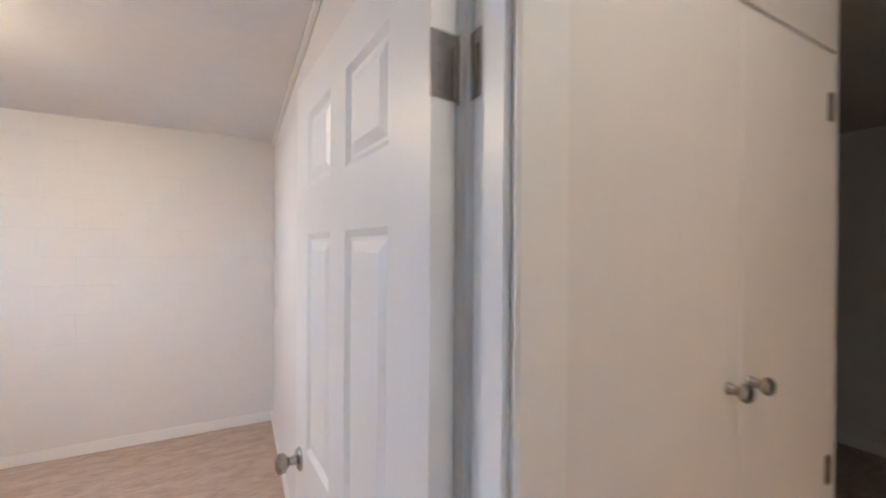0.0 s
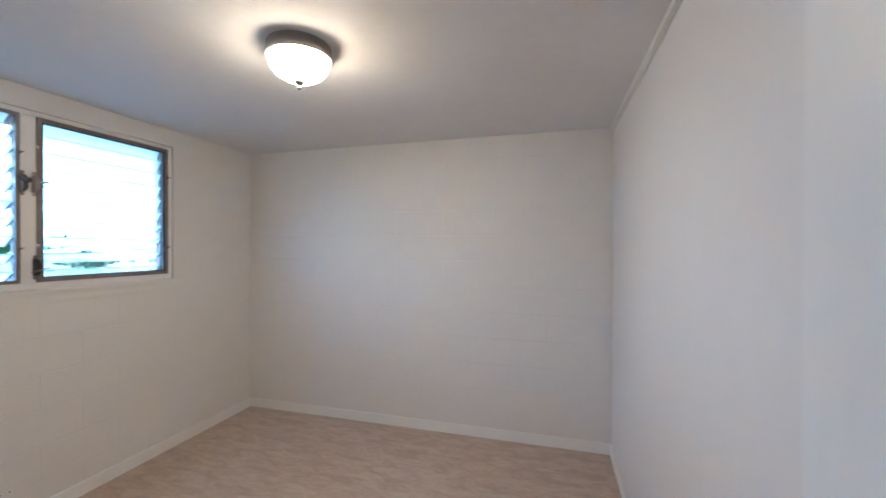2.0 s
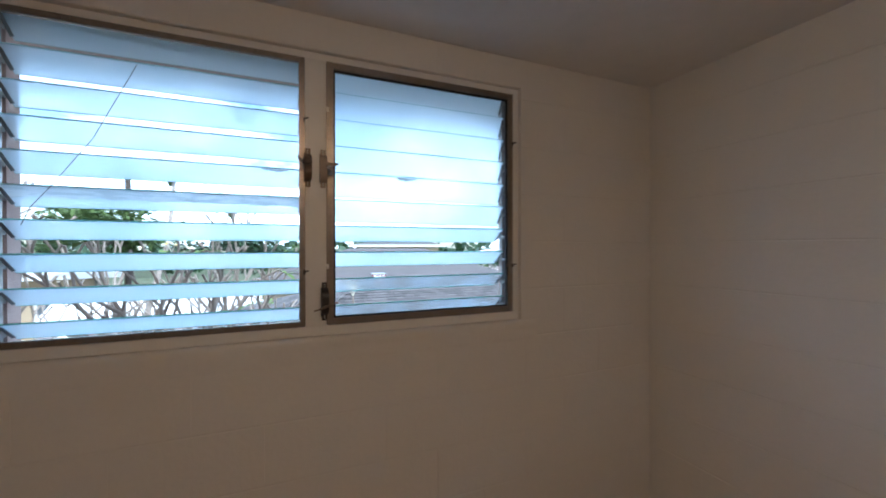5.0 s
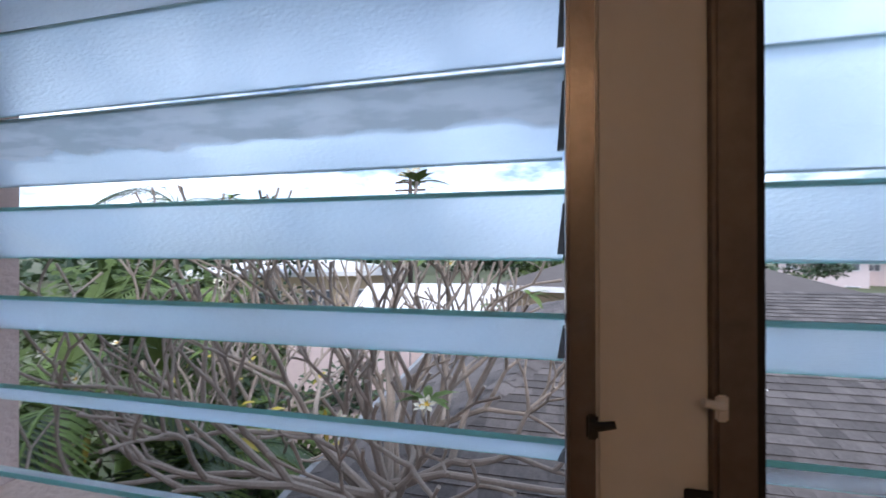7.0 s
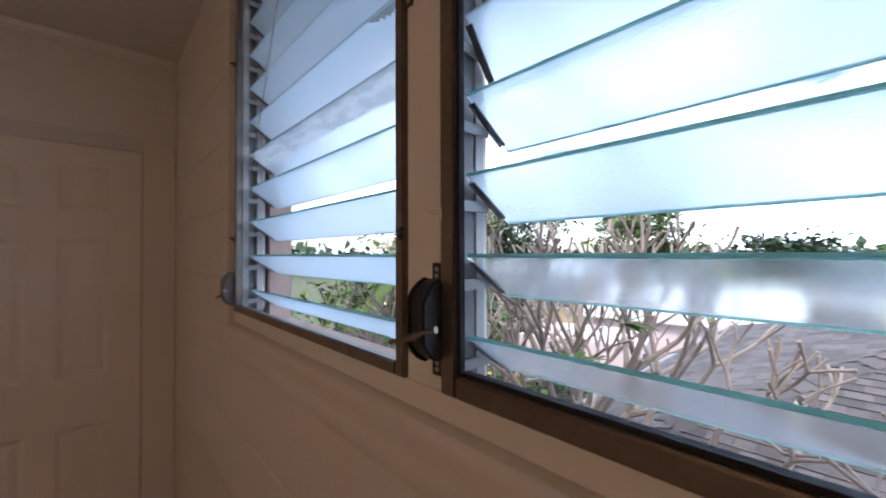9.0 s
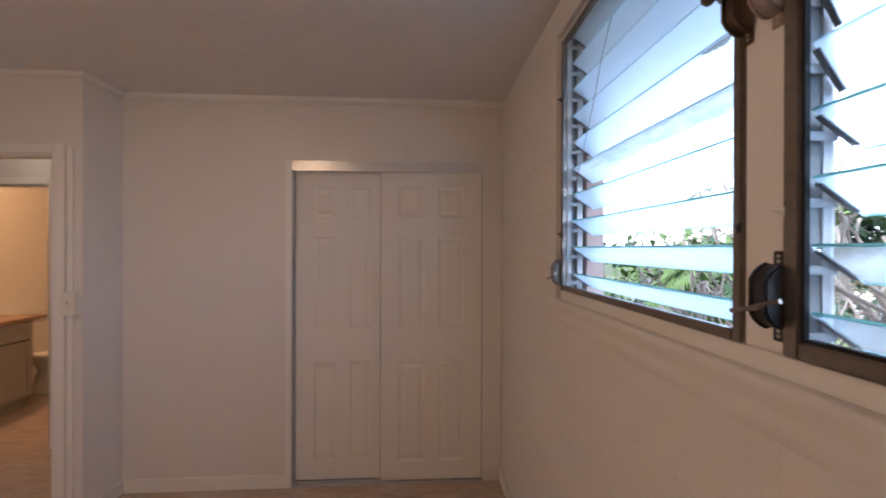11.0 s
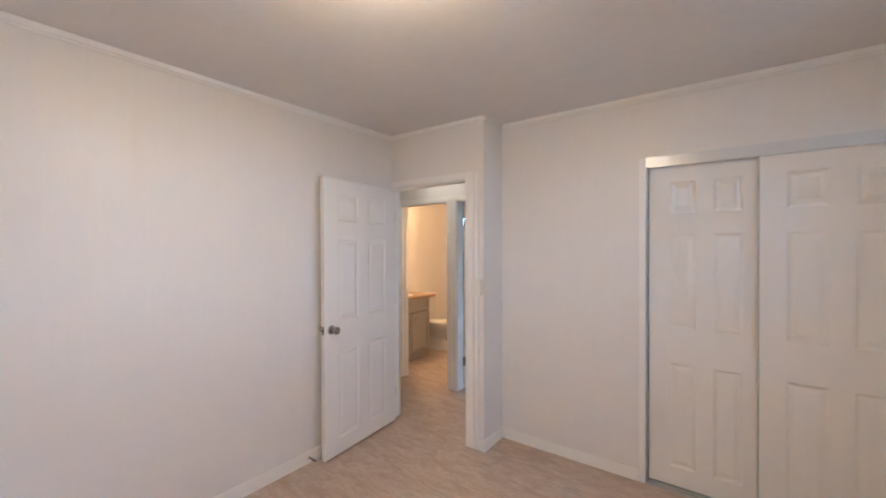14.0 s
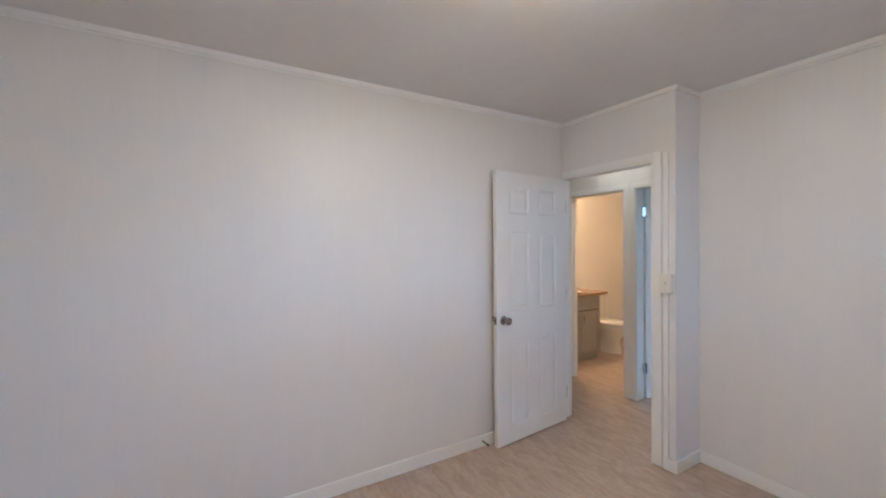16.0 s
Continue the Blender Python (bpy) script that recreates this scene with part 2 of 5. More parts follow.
# ---- mesh helpers ----
def box(bm, x0, x1, y0, y1, z0, z1, bevel=0.0):
    v = [bm.verts.new(p) for p in ((x0, y0, z0), (x1, y0, z0), (x1, y1, z0), (x0, y1, z0), (x0, y0, z1), (x1, y0, z1), (x1, y1, z1), (x0, y1, z1))]
    fs = [bm.faces.new([v[i] for i in q]) for q in ((0, 3, 2, 1), (4, 5, 6, 7), (0, 1, 5, 4), (1, 2, 6, 5), (2, 3, 7, 6), (3, 0, 4, 7))]
    if bevel:
        es = {e for f in fs for e in f.edges}
        bmesh.ops.bevel(bm, geom=list(es), offset=bevel, segments=2, affect="EDGES")
    return bm


def boxes(*rows, bevel=0.0):
    bm = bmesh.new()
    for r in rows:
        box(bm, *r, bevel=bevel)
    return bm


def lathe(profile, steps=32, m=None):
    """A turned shape from (radius, height) pairs."""
    bm = bmesh.new()
    rings = []
    for r, z in profile:
        if r < 1e-5:
            rings.append([bm.verts.new((0, 0, z))])
        else:
            rings.append([bm.verts.new((r * math.cos(2 * math.pi * k / steps), r * math.sin(2 * math.pi * k / steps), z)) for k in range(steps)])
    for a, b in zip(rings, rings[1:]):
        for k in range(steps):
            j = (k + 1) % steps
            q = [a[k % len(a)], a[j % len(a)], b[j % len(b)], b[k % len(b)]]
            q = list(dict.fromkeys(q))
            if len(q) > 2:
                bm.faces.new(q)
    bmesh.ops.recalc_face_normals(bm, faces=bm.faces[:])
    if m:
        bmesh.ops.transform(bm, matrix=m, verts=bm.verts[:])
    return bm


def tube(bm, pts, radii, sides=8):
    """A tapered tube along points."""
    rings = []
    n = len(pts)
    for i, p in enumerate(pts):
        d = (Vector(pts[min(i + 1, n - 1)]) - Vector(pts[max(i - 1, 0)])).normalized()
        a = d.cross(Vector((0.31, 0.17, 0.93))).normalized()
        b = d.cross(a)
        rings.append([bm.verts.new(Vector(p) + radii[i] * (math.cos(2 * math.pi * k / sides) * a + math.sin(2 * math.pi * k / sides) * b)) for k in range(sides)])
    for r, s in zip(rings, rings[1:]):
        for k in range(sides):
            j = (k + 1) % sides
            bm.faces.new((r[k], r[j], s[j], s[k]))
    bm.faces.new(rings[0][::-1])
    bm.faces.new(rings[-1])
    return bm


def mesh_of(name, bm, material, smooth=False):
    me = bpy.data.meshes.new(name)
    bmesh.ops.recalc_face_normals(bm, faces=bm.faces[:])
    bm.to_mesh(me)
    bm.free()
    me.materials.append(material)
    if smooth:
        me.polygons.foreach_set("use_smooth", [True] * len(me.polygons))
        me.set_sharp_from_angle(angle=radians(40))
    return me


def part(name, bm, material, parent=None, label="", smooth=False):
    ob = new(name, mesh_of(name, bm, material, smooth))
    if parent:
        ob.parent = parent
    return tagged(ob, label)


def structure(name, bm, material, label="", category=""):
    return tagged(part(name, bm, material), label, category, kind="structure")


def thing(name, label, category, group="", kind="", m=None):
    ob = new(name)
    ob.empty_display_size = 0.1
    if m:
        ob.matrix_world = m
    return tagged(ob, label, category, group, kind)


# ---- plan ----
WX, LY, H = -3.355, 3.364, 2.52       # window wall, block wall, ceiling
CY, JX = -0.288, -0.94                # closet wall, corner of the post
HY = -0.88                            # far side of the hall
OPX0, OPX1, OPZ = -0.80, 0.030, 2.07  # bedroom doorway
WIN_Y0, WIN_Y1, WIN_Z0, WIN_Z1 = 0.735, 2.545, 1.345, 2.390

structure("floor", boxes((-3.6, 4.3, -3.2, 3.6, -0.12, 0.0)), M_FLOOR, "pale beige-brown streaked sheet vinyl floor", "floor")
structure("ceiling", boxes((-3.6, 4.3, -3.2, 3.6, H, H + 0.1)), M_CEIL, "flat matt off-white painted ceiling", "ceiling")

GAP = 0.004
wall_block = structure("wall_north", boxes((-3.6, 0.1, LY + GAP, LY + 0.2, 0, H)), M_BLOCK, "white painted concrete block wall", "wall")
wall_window = structure("wall_west", boxes(
    (-3.46, WX - GAP, CY - 0.7, LY + GAP, 0, WIN_Z0), (-3.46, WX - GAP, CY - 0.7, LY + GAP, WIN_Z1, H),
    (-3.46, WX - GAP, CY - 0.7, WIN_Y0, WIN_Z0, WIN_Z1), (-3.46, WX - GAP, WIN_Y1, LY + GAP, WIN_Z0, WIN_Z1)), M_BLOCK,
    "white painted concrete block wall with louvre windows", "wall")
OZ0, OZ1 = WIN_Z0 - 0.010, WIN_Z1 - 0.035
structure("wall_outside_face", boxes(
    (-3.53, -3.463, -3.2, 3.6, -2.9, 0.6), (-3.53, -3.463, -3.2, 3.6, OZ1, 2.9), (-3.53, -3.463, -1.2, 3.6, 0.6, OZ0), (-3.53, -3.463, -3.2, -2.6, 0.6, OZ1),
    (-3.53, -3.463, -1.2, WIN_Y0 + 0.05, OZ0, OZ1), (-3.53, -3.463, WIN_Y1 - 0.012, 3.6, OZ0, OZ1)), M_STUCCO,
    "pink stucco outside face of the wall", "wall")
structure("eave", boxes((-4.15, -3.53, -3.2, 3.6, 2.52, 2.60), (-4.19, -4.15, -3.2, 3.6, 2.46, 2.62)), M_STUCCO, "painted roof eave above the windows outside", "eave")
wall_panel = structure("wall_east", boxes((GAP, 0.1, 0.0, LY, 0, H)), M_PANEL, "white painted grooved plywood panel wall", "wall")
wall_door = structure("wall_south_door", boxes(
    (OPX1, 0.0875, -0.1, -0.0005, 0, H), (OPX0, OPX1, -0.1, 0, OPZ, H), (JX, OPX0, HY, 0, 0, H)), M_PANEL, "white painted wall round the bedroom doorway", "wall")
CLX0, CLX1, CLZ = -3.226, -1.985, 2.06
wall_closet = structure("wall_south_closet", boxes(
    (CLX1, JX, CY - 0.1, CY - GAP, 0, H), (CLX0, CLX1, CY - 0.1, CY - GAP, CLZ + 0.05, H), (WX, CLX0, CY - 0.1, CY - GAP, 0, H)), M_PANEL,
    "white painted grooved panel wall with a closet", "wall")
structure("wall_closet_back", boxes((-3.46, JX, CY - 0.8, CY - 0.7, 0, H)), M_PANEL, "plain white closet back wall", "wall")

# hall, bathroom and the next room
BX0, BX1, BZ = 0.02, 0.71, 2.03
D2X0, D2X1 = -0.80, -0.086
structure("wall_hall", boxes(
    (BX1, 4.2, HY - 0.1, HY, 0, H), (BX0, BX1, HY - 0.1, HY, BZ, H), (D2X1, BX0, HY - 0.1, HY, 0, H), (D2X0, D2X1, HY - 0.1, HY, BZ, H), (-1.0, D2X0, HY - 0.1, HY, 0, H)),
    M_PANEL, "white painted hall wall with two doorways", "wall")
structure("wall_linen", boxes((0.1, 0.105, 0.0, 0.5, 0, H), (0.1, 0.9, 0.5, 0.6, 0, H), (0.87, 0.885, -0.1, 0.5, 0, H), (0.1, 0.8695, -0.1, -0.02, 2.0, H)), M_PANEL, "painted wall round the hall linen closet", "wall")
structure("wall_next_room", boxes((4.08, 4.2, HY, 3.4, 0, H), (0.9, 4.2, 2.6, 2.7, 0, H), (0.9, 0.95, 0.6, 2.7, 0, H)), M_PANEL, "plain white wall of the next room", "wall")
structure("wall_bathroom", boxes((1.55, 1.65, -3.1, HY - 0.1, 0, H), (-0.02, 1.65, -3.2, -3.1, 0, H), (-0.02, 0.02, -3.1, HY - 0.1005, 0, H)), M_PANEL, "warm white bathroom wall", "wall")
structure("wall_far_room", boxes((-3.463, -0.02, -2.8, -2.7, 0, H), (-3.46, -1.0, CY - 0.87, CY - 0.801, 0, H)), M_PANEL, "plain white wall of the room across the hall", "wall")


# ---- doors ----
def panel_rings(bm, x0, x1, z0, z1, y, s):
    """A moulded panel in a door face: a sunk bevel and a raised field. s: the side it faces along y."""
    rows = []
    for inset, depth in ((0, 0), (0.006, 0.0035), (0.014, 0.008), (0.022, 0.0085), (0.044, 0.002)):
        rows.append([bm.verts.new((a, y - s * depth, b)) for a, b in ((x0 + inset, z0 + inset), (x1 - inset, z0 + inset), (x1 - inset, z1 - inset), (x0 + inset, z1 - inset))])
    for p, q in zip(rows, rows[1:]):
        for k in range(4):
            j = (k + 1) % 4
            bm.faces.new((p[k], p[j], q[j], q[k]))
    bm.faces.new(rows[-1])


def six_panel(width, z0, z1, thick, stile, mull, rows):
    """A six-panel slab: x 0..width, y -thick/2..thick/2, moulded on both faces."""
    bm = bmesh.new()
    pw = (width - 2 * stile - mull) / 2
    xs = [0, stile, stile + pw, stile + pw + mull, width - stile, width]
    zs = [z0]
    for a, b in rows:
        zs += [a, b]
    zs.append(z1)
    for s in (1, -1):
        y = s * thick / 2
        for i in range(5):
            for k in range(len(zs) - 1):
                if i in (1, 3) and k % 2 == 1:
                    panel_rings(bm, xs[i], xs[i + 1], zs[k], zs[k + 1], y, s)
                else:
                    bm.faces.new([bm.verts.new((a, y, b)) for a, b in ((xs[i], zs[k]), (xs[i + 1], zs[k]), (xs[i + 1], zs[k + 1]), (xs[i], zs[k + 1]))])
    t = thick / 2
    for q in (((0, -t, z0), (0, t, z0), (0, t, z1), (0, -t, z1)), ((width, -t, z0), (width, t, z0), (width, t, z1), (width, -t, z1)),
              ((0, -t, z0), (width, -t, z0), (width, t, z0), (0, t, z0)), ((0, -t, z1), (width, -t, z1), (width, t, z1), (0, t, z1))):
        bm.faces.new([bm.verts.new(p) for p in q])
    bmesh.ops.remove_doubles(bm, verts=bm.verts[:], dist=0.0002)
    return bm


ROWS = ((0.125, 0.78), (0.996, 1.60), (1.73, 1.935))


def knob_bm(side, thick):
    """A round door knob with its rose, along y on one side."""
    prof = [(0.0, 0.0), (0.033, 0.0), (0.033, 0.004), (0.026, 0.010), (0.013, 0.013), (0.0115, 0.030), (0.017, 0.036), (0.026, 0.043), (0.0285, 0.053), (0.026, 0.063), (0.015, 0.068), (0.0, 0.069)]
    return lathe(prof, 28, Matrix.Translation((0, side * thick / 2, 0)) @ pose(0, 0, 0, -90 * side))


def hinge(parent, x, y, z, metal=None, gap=0.0, turn=0.0):
    """A butt hinge: a leaf on the door's edge, a knuckle, and a leaf on the jamb, gap away and turned."""
    metal = metal or M_NICKEL
    ob = part("hinge", boxes((x - 0.0015, x + 0.0015, y - gap * 0.6, y + 0.036, z - 0.045, z + 0.045)), metal, parent, "satin nickel butt hinge")
    part("knuckle", lathe([(0.0, -0.048), (0.006, -0.048), (0.006, -0.016), (0.0055, -0.0155), (0.006, -0.015), (0.006, 0.015), (0.0055, 0.0155), (0.006, 0.016), (0.006, 0.048), (0.0, 0.05)], 12, Matrix.Translation((x, y - 0.004 - gap * 0.5, z))), metal, ob, smooth=True)
    jamb_leaf = boxes((-0.036, -0.001 + 0.5 * gap, -0.0035 - gap, -0.0008 - gap, z - 0.045, z + 0.045))
    bmesh.ops.transform(jamb_leaf, matrix=pose(x, y, 0, 0, 0, turn), verts=jamb_leaf.verts[:])
    part("leaf", jamb_leaf, metal, ob)
    for dz in (-0.03, 0.0, 0.03):
        part("screw", lathe([(0, 0), (0.0035, 0), (0.003, 0.001), (0, 0.0012)], 10, Matrix.Translation((x - 0.0015, y + 0.022, z + dz)) @ pose(0, 0, 0, 0, -90)), metal, ob)
    return ob


def door(name, label, width, m, material, knobs=True):
    """A hinged six-panel door: its hinge edge on z, the leaf along x."""
    root = thing(name, label, "door", kind="structure", m=m)
    part("leaf", six_panel(width, 0.012, 2.045, 0.035, 0.132, 0.108, ROWS), material, root)
    if knobs:
        for s in (1, -1):
            k = part("door_handle", knob_bm(s, 0.035), M_NICKEL, root, "round satin nickel door knob", True)
            k.location = (width - 0.062, 0, 0.945)
        part("latch_plate", boxes((width - 0.001, width + 0.0015, -0.0125, 0.0125, 0.915, 0.975)), M_NICKEL, root, "satin nickel latch plate")
        part("latch_bolt", boxes((width, width + 0.012, -0.006, 0.006, 0.936, 0.954), bevel=0.002), M_NICKEL, root)
    return root


d1 = door("door_1", "white six-panel door standing open beside the panel wall", 0.800, pose(-0.0262, 0.0125, 0, 0, 0, 94.9), M_DOOR)
d2 = door("door_2", "white six-panel door open into the room across the hall", 0.70, pose(D2X1 - 0.024, HY - 0.115, 0, 0, 0, -112), M_DOOR)
for z in (0.25, 1.08, 1.81):
    hinge(d1, 0.0, -0.0175, z, M_NICKEL, 0.0185, -4.9)
for z in (0.30, 1.80):
    hinge(d2, 0.0, -0.0175, z)


def sliding_door(label, x0, x1, y):
    root = thing("closet_door", label, "closet door", "sliding closet doors", m=pose(x0, y, 0.0))
    w = x1 - x0
    part("panel", six_panel(w, 0.02, 2.052, 0.022, 0.115, 0.09, ((0.14, 0.80), (1.02, 1.62), (1.75, 1.95))), M_CLOSET, root)
    part("side_rail", boxes((-0.006, 0.0, -0.013, 0.013, 0.02, 2.052)), M_ALU_L, root, "thin bright metal edge rail")
    part("side_rail", boxes((w, w + 0.006, -0.013, 0.013, 0.02, 2.052)), M_ALU_L, root, "thin bright metal edge rail")
    return root


sliding_door("white six-panel sliding closet door on the front track", CLX0 + 0.008, -2.556, CY - 0.018)
sliding_door("white six-panel sliding closet door on the back track", -2.60, CLX1 - 0.013, CY - 0.052)

# ---- lamp ----
lamp = thing("ceiling_lamp", "flush ceiling lamp with lit opal glass bowl and nickel ring", "ceiling lamp", m=pose(-1.570, 1.695, H))
part("base", lathe([(0, 0), (0.140, 0), (0.143, -0.006), (0.144, -0.036), (0.1475, -0.042), (0.1495, -0.050), (0.1475, -0.058), (0.142, -0.061), (0.137, -0.056), (0.10, -0.04), (0, -0.04)], 56), M_NICKEL, lamp, "satin nickel pan with a rolled ring", True)
part("bowl", lathe([(0.136, -0.057), (0.135, -0.072), (0.126, -0.100), (0.107, -0.126), (0.076, -0.146), (0.038, -0.158), (0.0, -0.161)], 56), M_DOME, lamp, "glowing opal glass bowl", True)
part("finial", lathe([(0, -0.156), (0.023, -0.158), (0.024, -0.164), (0.016, -0.173), (0.009, -0.178), (0.006, -0.182), (0.008, -0.188), (0.008, -0.194), (0.004, -0.200), (0.0, -0.202)], 20), M_NICKEL, lamp, "nickel finial", True)


# ---- trim ----
def trim(name, label, *rows, material=None, bevel=0.003):
    return structure(name, boxes(*rows, bevel=bevel), material or M_TRIM, label, name.rstrip("_0123456789"))


BH, BT = 0.086, 0.014
trim("baseboard_1", "white painted baseboard along the block wall", (WX, 0.0, LY - BT, LY, 0.0, BH))
trim("baseboard_2", "white painted baseboard along the window wall", (WX, WX + BT, CY, LY - BT, 0.0, BH))
trim("baseboard_3", "white painted baseboard along the panel wall", (-BT, 0.0, 0.06, LY - BT, 0.0, BH))
trim("baseboard_4", "white painted baseboard beside the closet", (-1.945, JX - BT, CY, CY + BT, 0.0, BH), (JX - BT, JX, CY, BT, 0.0, BH), (JX, -0.862, 0.0, BT, 0.0, BH))
trim("baseboard_5", "white painted baseboard in the next room", (4.066, 4.08, HY, 2.6, 0.0, BH))
trim("baseboard_6", "white painted baseboard in the hall", (0.775, 2.5, HY, HY + 0.012, 0, 0.09))
trim("cornice_1", "thin white painted cornice strip on the panel wall", (-0.020, 0.0, 0.0, LY, H - 0.030, H), (-0.012, 0.0, 0.0, LY, H - 0.042, H - 0.0302))
trim("cornice_2", "thin white painted cornice strip over the door", (JX - 0.02, -0.02, 0.0, 0.02, H - 0.030, H), (JX - 0.02, JX, CY + 0.02, 0.0, H - 0.030, H))
trim("cornice_3", "thin white painted cornice strip over the closet", (WX, JX - 0.02, CY, CY + 0.02, H - 0.030, H), (WX, JX - 0.012, CY, CY + 0.012, H - 0.042, H - 0.0302))

# doorway to the hall: jambs, stops and casings
trim("door_frame_1", "white painted bedroom door jambs and stops",
     (OPX1 - 0.016, OPX1 - 0.001, -0.0985, -0.0008, 0.0, OPZ), (-0.0075, 0.0035, 0.022, 0.028, 0.0, OPZ - 0.019), (OPX0 + 0.001, OPX0 + 0.018, -0.112, 0.012, 0.0, OPZ), (OPX0 + 0.018, OPX1 - 0.016, -0.0985, -0.0008, OPZ - 0.018, OPZ - 0.001),
     (OPX1 - 0.026, OPX1 - 0.0162, -0.0885, -0.037, 0.0, OPZ - 0.018), (OPX0 + 0.018, OPX0 + 0.03, -0.085, -0.045, 0.0, OPZ - 0.018))
trim("door_casing_1", "white painted bedroom door casing",
     (OPX0 - 0.055, OPX0 + 0.004, 0.0, 0.014, 0.0, OPZ + 0.045), (OPX0 + 0.004, -0.004, 0.0, 0.014, OPZ - 0.006, OPZ + 0.045),
     (0.006, 0.0845, -0.109, -0.1, 0.0, OPZ + 0.05), (OPX0 + 0.0, 0.006, -0.109, -0.1, OPZ - 0.006, OPZ + 0.05))
trim("door_frame_2", "white painted bathroom door jambs and casing",
     (BX0, BX0 + 0.018, HY - 0.11, HY + 0.006, 0, BZ - 0.018), (BX1 - 0.018, BX1, HY - 0.11, HY + 0.006, 0, BZ - 0.018), (BX0, BX1, HY - 0.11, HY + 0.006, BZ - 0.018, BZ),
     (BX0 - 0.055, BX0 + 0.006, HY + 0.0062, HY + 0.018, 0, BZ + 0.05), (BX1 - 0.006, BX1 + 0.06, HY + 0.0062, HY + 0.018, 0, BZ + 0.05), (BX0 + 0.006, BX1 - 0.006, HY + 0.0062, HY + 0.018, BZ - 0.008, BZ + 0.05),
     (BX0 + 0.018, BX0 + 0.03, HY - 0.08, HY - 0.045, 0, BZ - 0.018), (BX1 - 0.03, BX1 - 0.018, HY - 0.08, HY - 0.045, 0, BZ - 0.018))
trim("door_frame_3", "white painted door jambs and casing across the hall",
     (D2X1 - 0.018, D2X1, HY - 0.11, HY + 0.006, 0, BZ - 0.018), (D2X0, D2X0 + 0.018, HY - 0.11, HY + 0.006, 0, BZ - 0.018), (D2X0, D2X1, HY - 0.11, HY + 0.006, BZ - 0.018, BZ),
     (D2X1 - 0.006, D2X1 + 0.05, HY + 0.0062, HY + 0.018, 0, BZ + 0.05), (D2X0 + 0.0, D2X1 - 0.006, HY + 0.0062, HY + 0.018, BZ - 0.008, BZ + 0.05))
trim("closet_casing", "white painted casing strip beside the closet", (CLX1 + 0.001, CLX1 + 0.038, CY, CY + 0.012, 0.0, CLZ + 0.05))

# closet tracks
ct = thing("closet_track", "aluminium sliding door track with a white fascia", "closet track", kind="structure")
part("fascia", boxes((CLX0, CLX1, CY - 0.003, CY + 0.006, 2.045, 2.112), bevel=0.002), M_FASCIA, ct, "pale brushed aluminium fascia")
part("top_channel", boxes((CLX0, CLX1, CY - 0.085, CY - 0.0032, 2.055, 2.108)), M_ALU_L, ct)
part("floor_track", boxes((CLX0, CLX1, CY - 0.075, CY + 0.004, 0.0, 0.006), (CLX0, CLX1, CY - 0.036, CY - 0.032, 0.006, 0.016), (CLX0, CLX1, CY + 0.0, CY + 0.004, 0.006, 0.014)), M_ALU_L, ct)
part("side_jamb", boxes((CLX1 - 0.0068, CLX1 - 0.0005, CY - 0.08, CY + 0.003, 0.006, 2.045)), M_ALU_L, ct)
part("side_jamb", boxes((CLX0 + 0.0005, CLX0 + 0.004, CY - 0.08, CY - 0.003, 0.006, 2.045)), M_ALU_L, ct)

# light switch on its raceway
sw = thing("light_switch", "white surface-mounted light switch on the door post", "light switch", m=pose(-0.893, 0, 1.238))
part("box", boxes((-0.038, 0.038, 0.0005, 0.034, -0.062, 0.062), bevel=0.004), M_PLASTIC, sw)
part("plate", boxes((-0.040, 0.040, 0.0342, 0.040, -0.064, 0.064), bevel=0.002), M_PLASTIC, sw)
part("toggle", boxes((-0.005, 0.005, 0.0402, 0.050, -0.004, 0.014), bevel=0.0015), M_PLASTIC, sw)
rw = thing("cable_raceway", "white painted cable raceway down the door post", "raceway", m=pose(-0.885, 0, 0))
part("channel", boxes((-0.014, 0.014, 0.0005, 0.016, 1.302, 2.10), bevel=0.002), M_TRIM, rw)
part("channel", boxes((-0.014, 0.014, 0.0005, 0.016, 0.088, 1.174), bevel=0.002), M_TRIM, rw)
# solid dark strip that paints the shade in the joint next to the raceway
part("joint_shade", boxes((0.0142, 0.0175, 0.0005, 0.003, 1.302, 2.10)), M_GAPSHADE, rw, "dark strip painted as the shade in the joint beside the raceway")

ol = thing("wall_outlet", "painted-over electrical outlet low on the block wall", "outlet", m=pose(WX, 1.545, 0.232))
part("plate", boxes((0.0, 0.006, -0.057, 0.057, -0.035, 0.035), bevel=0.002), M_BLOCK, ol)
for dy in (-0.0195, 0.0195):
    so = part("socket", boxes((0.0062, 0.0078, dy - 0.013, dy + 0.013, -0.016, 0.016), bevel=0.0006), M_PLASTIC, ol)
    part("slot", boxes((0.0079, 0.0083, dy - 0.003, dy + 0.003, -0.004, 0.004)), M_GAPSHADE, so)


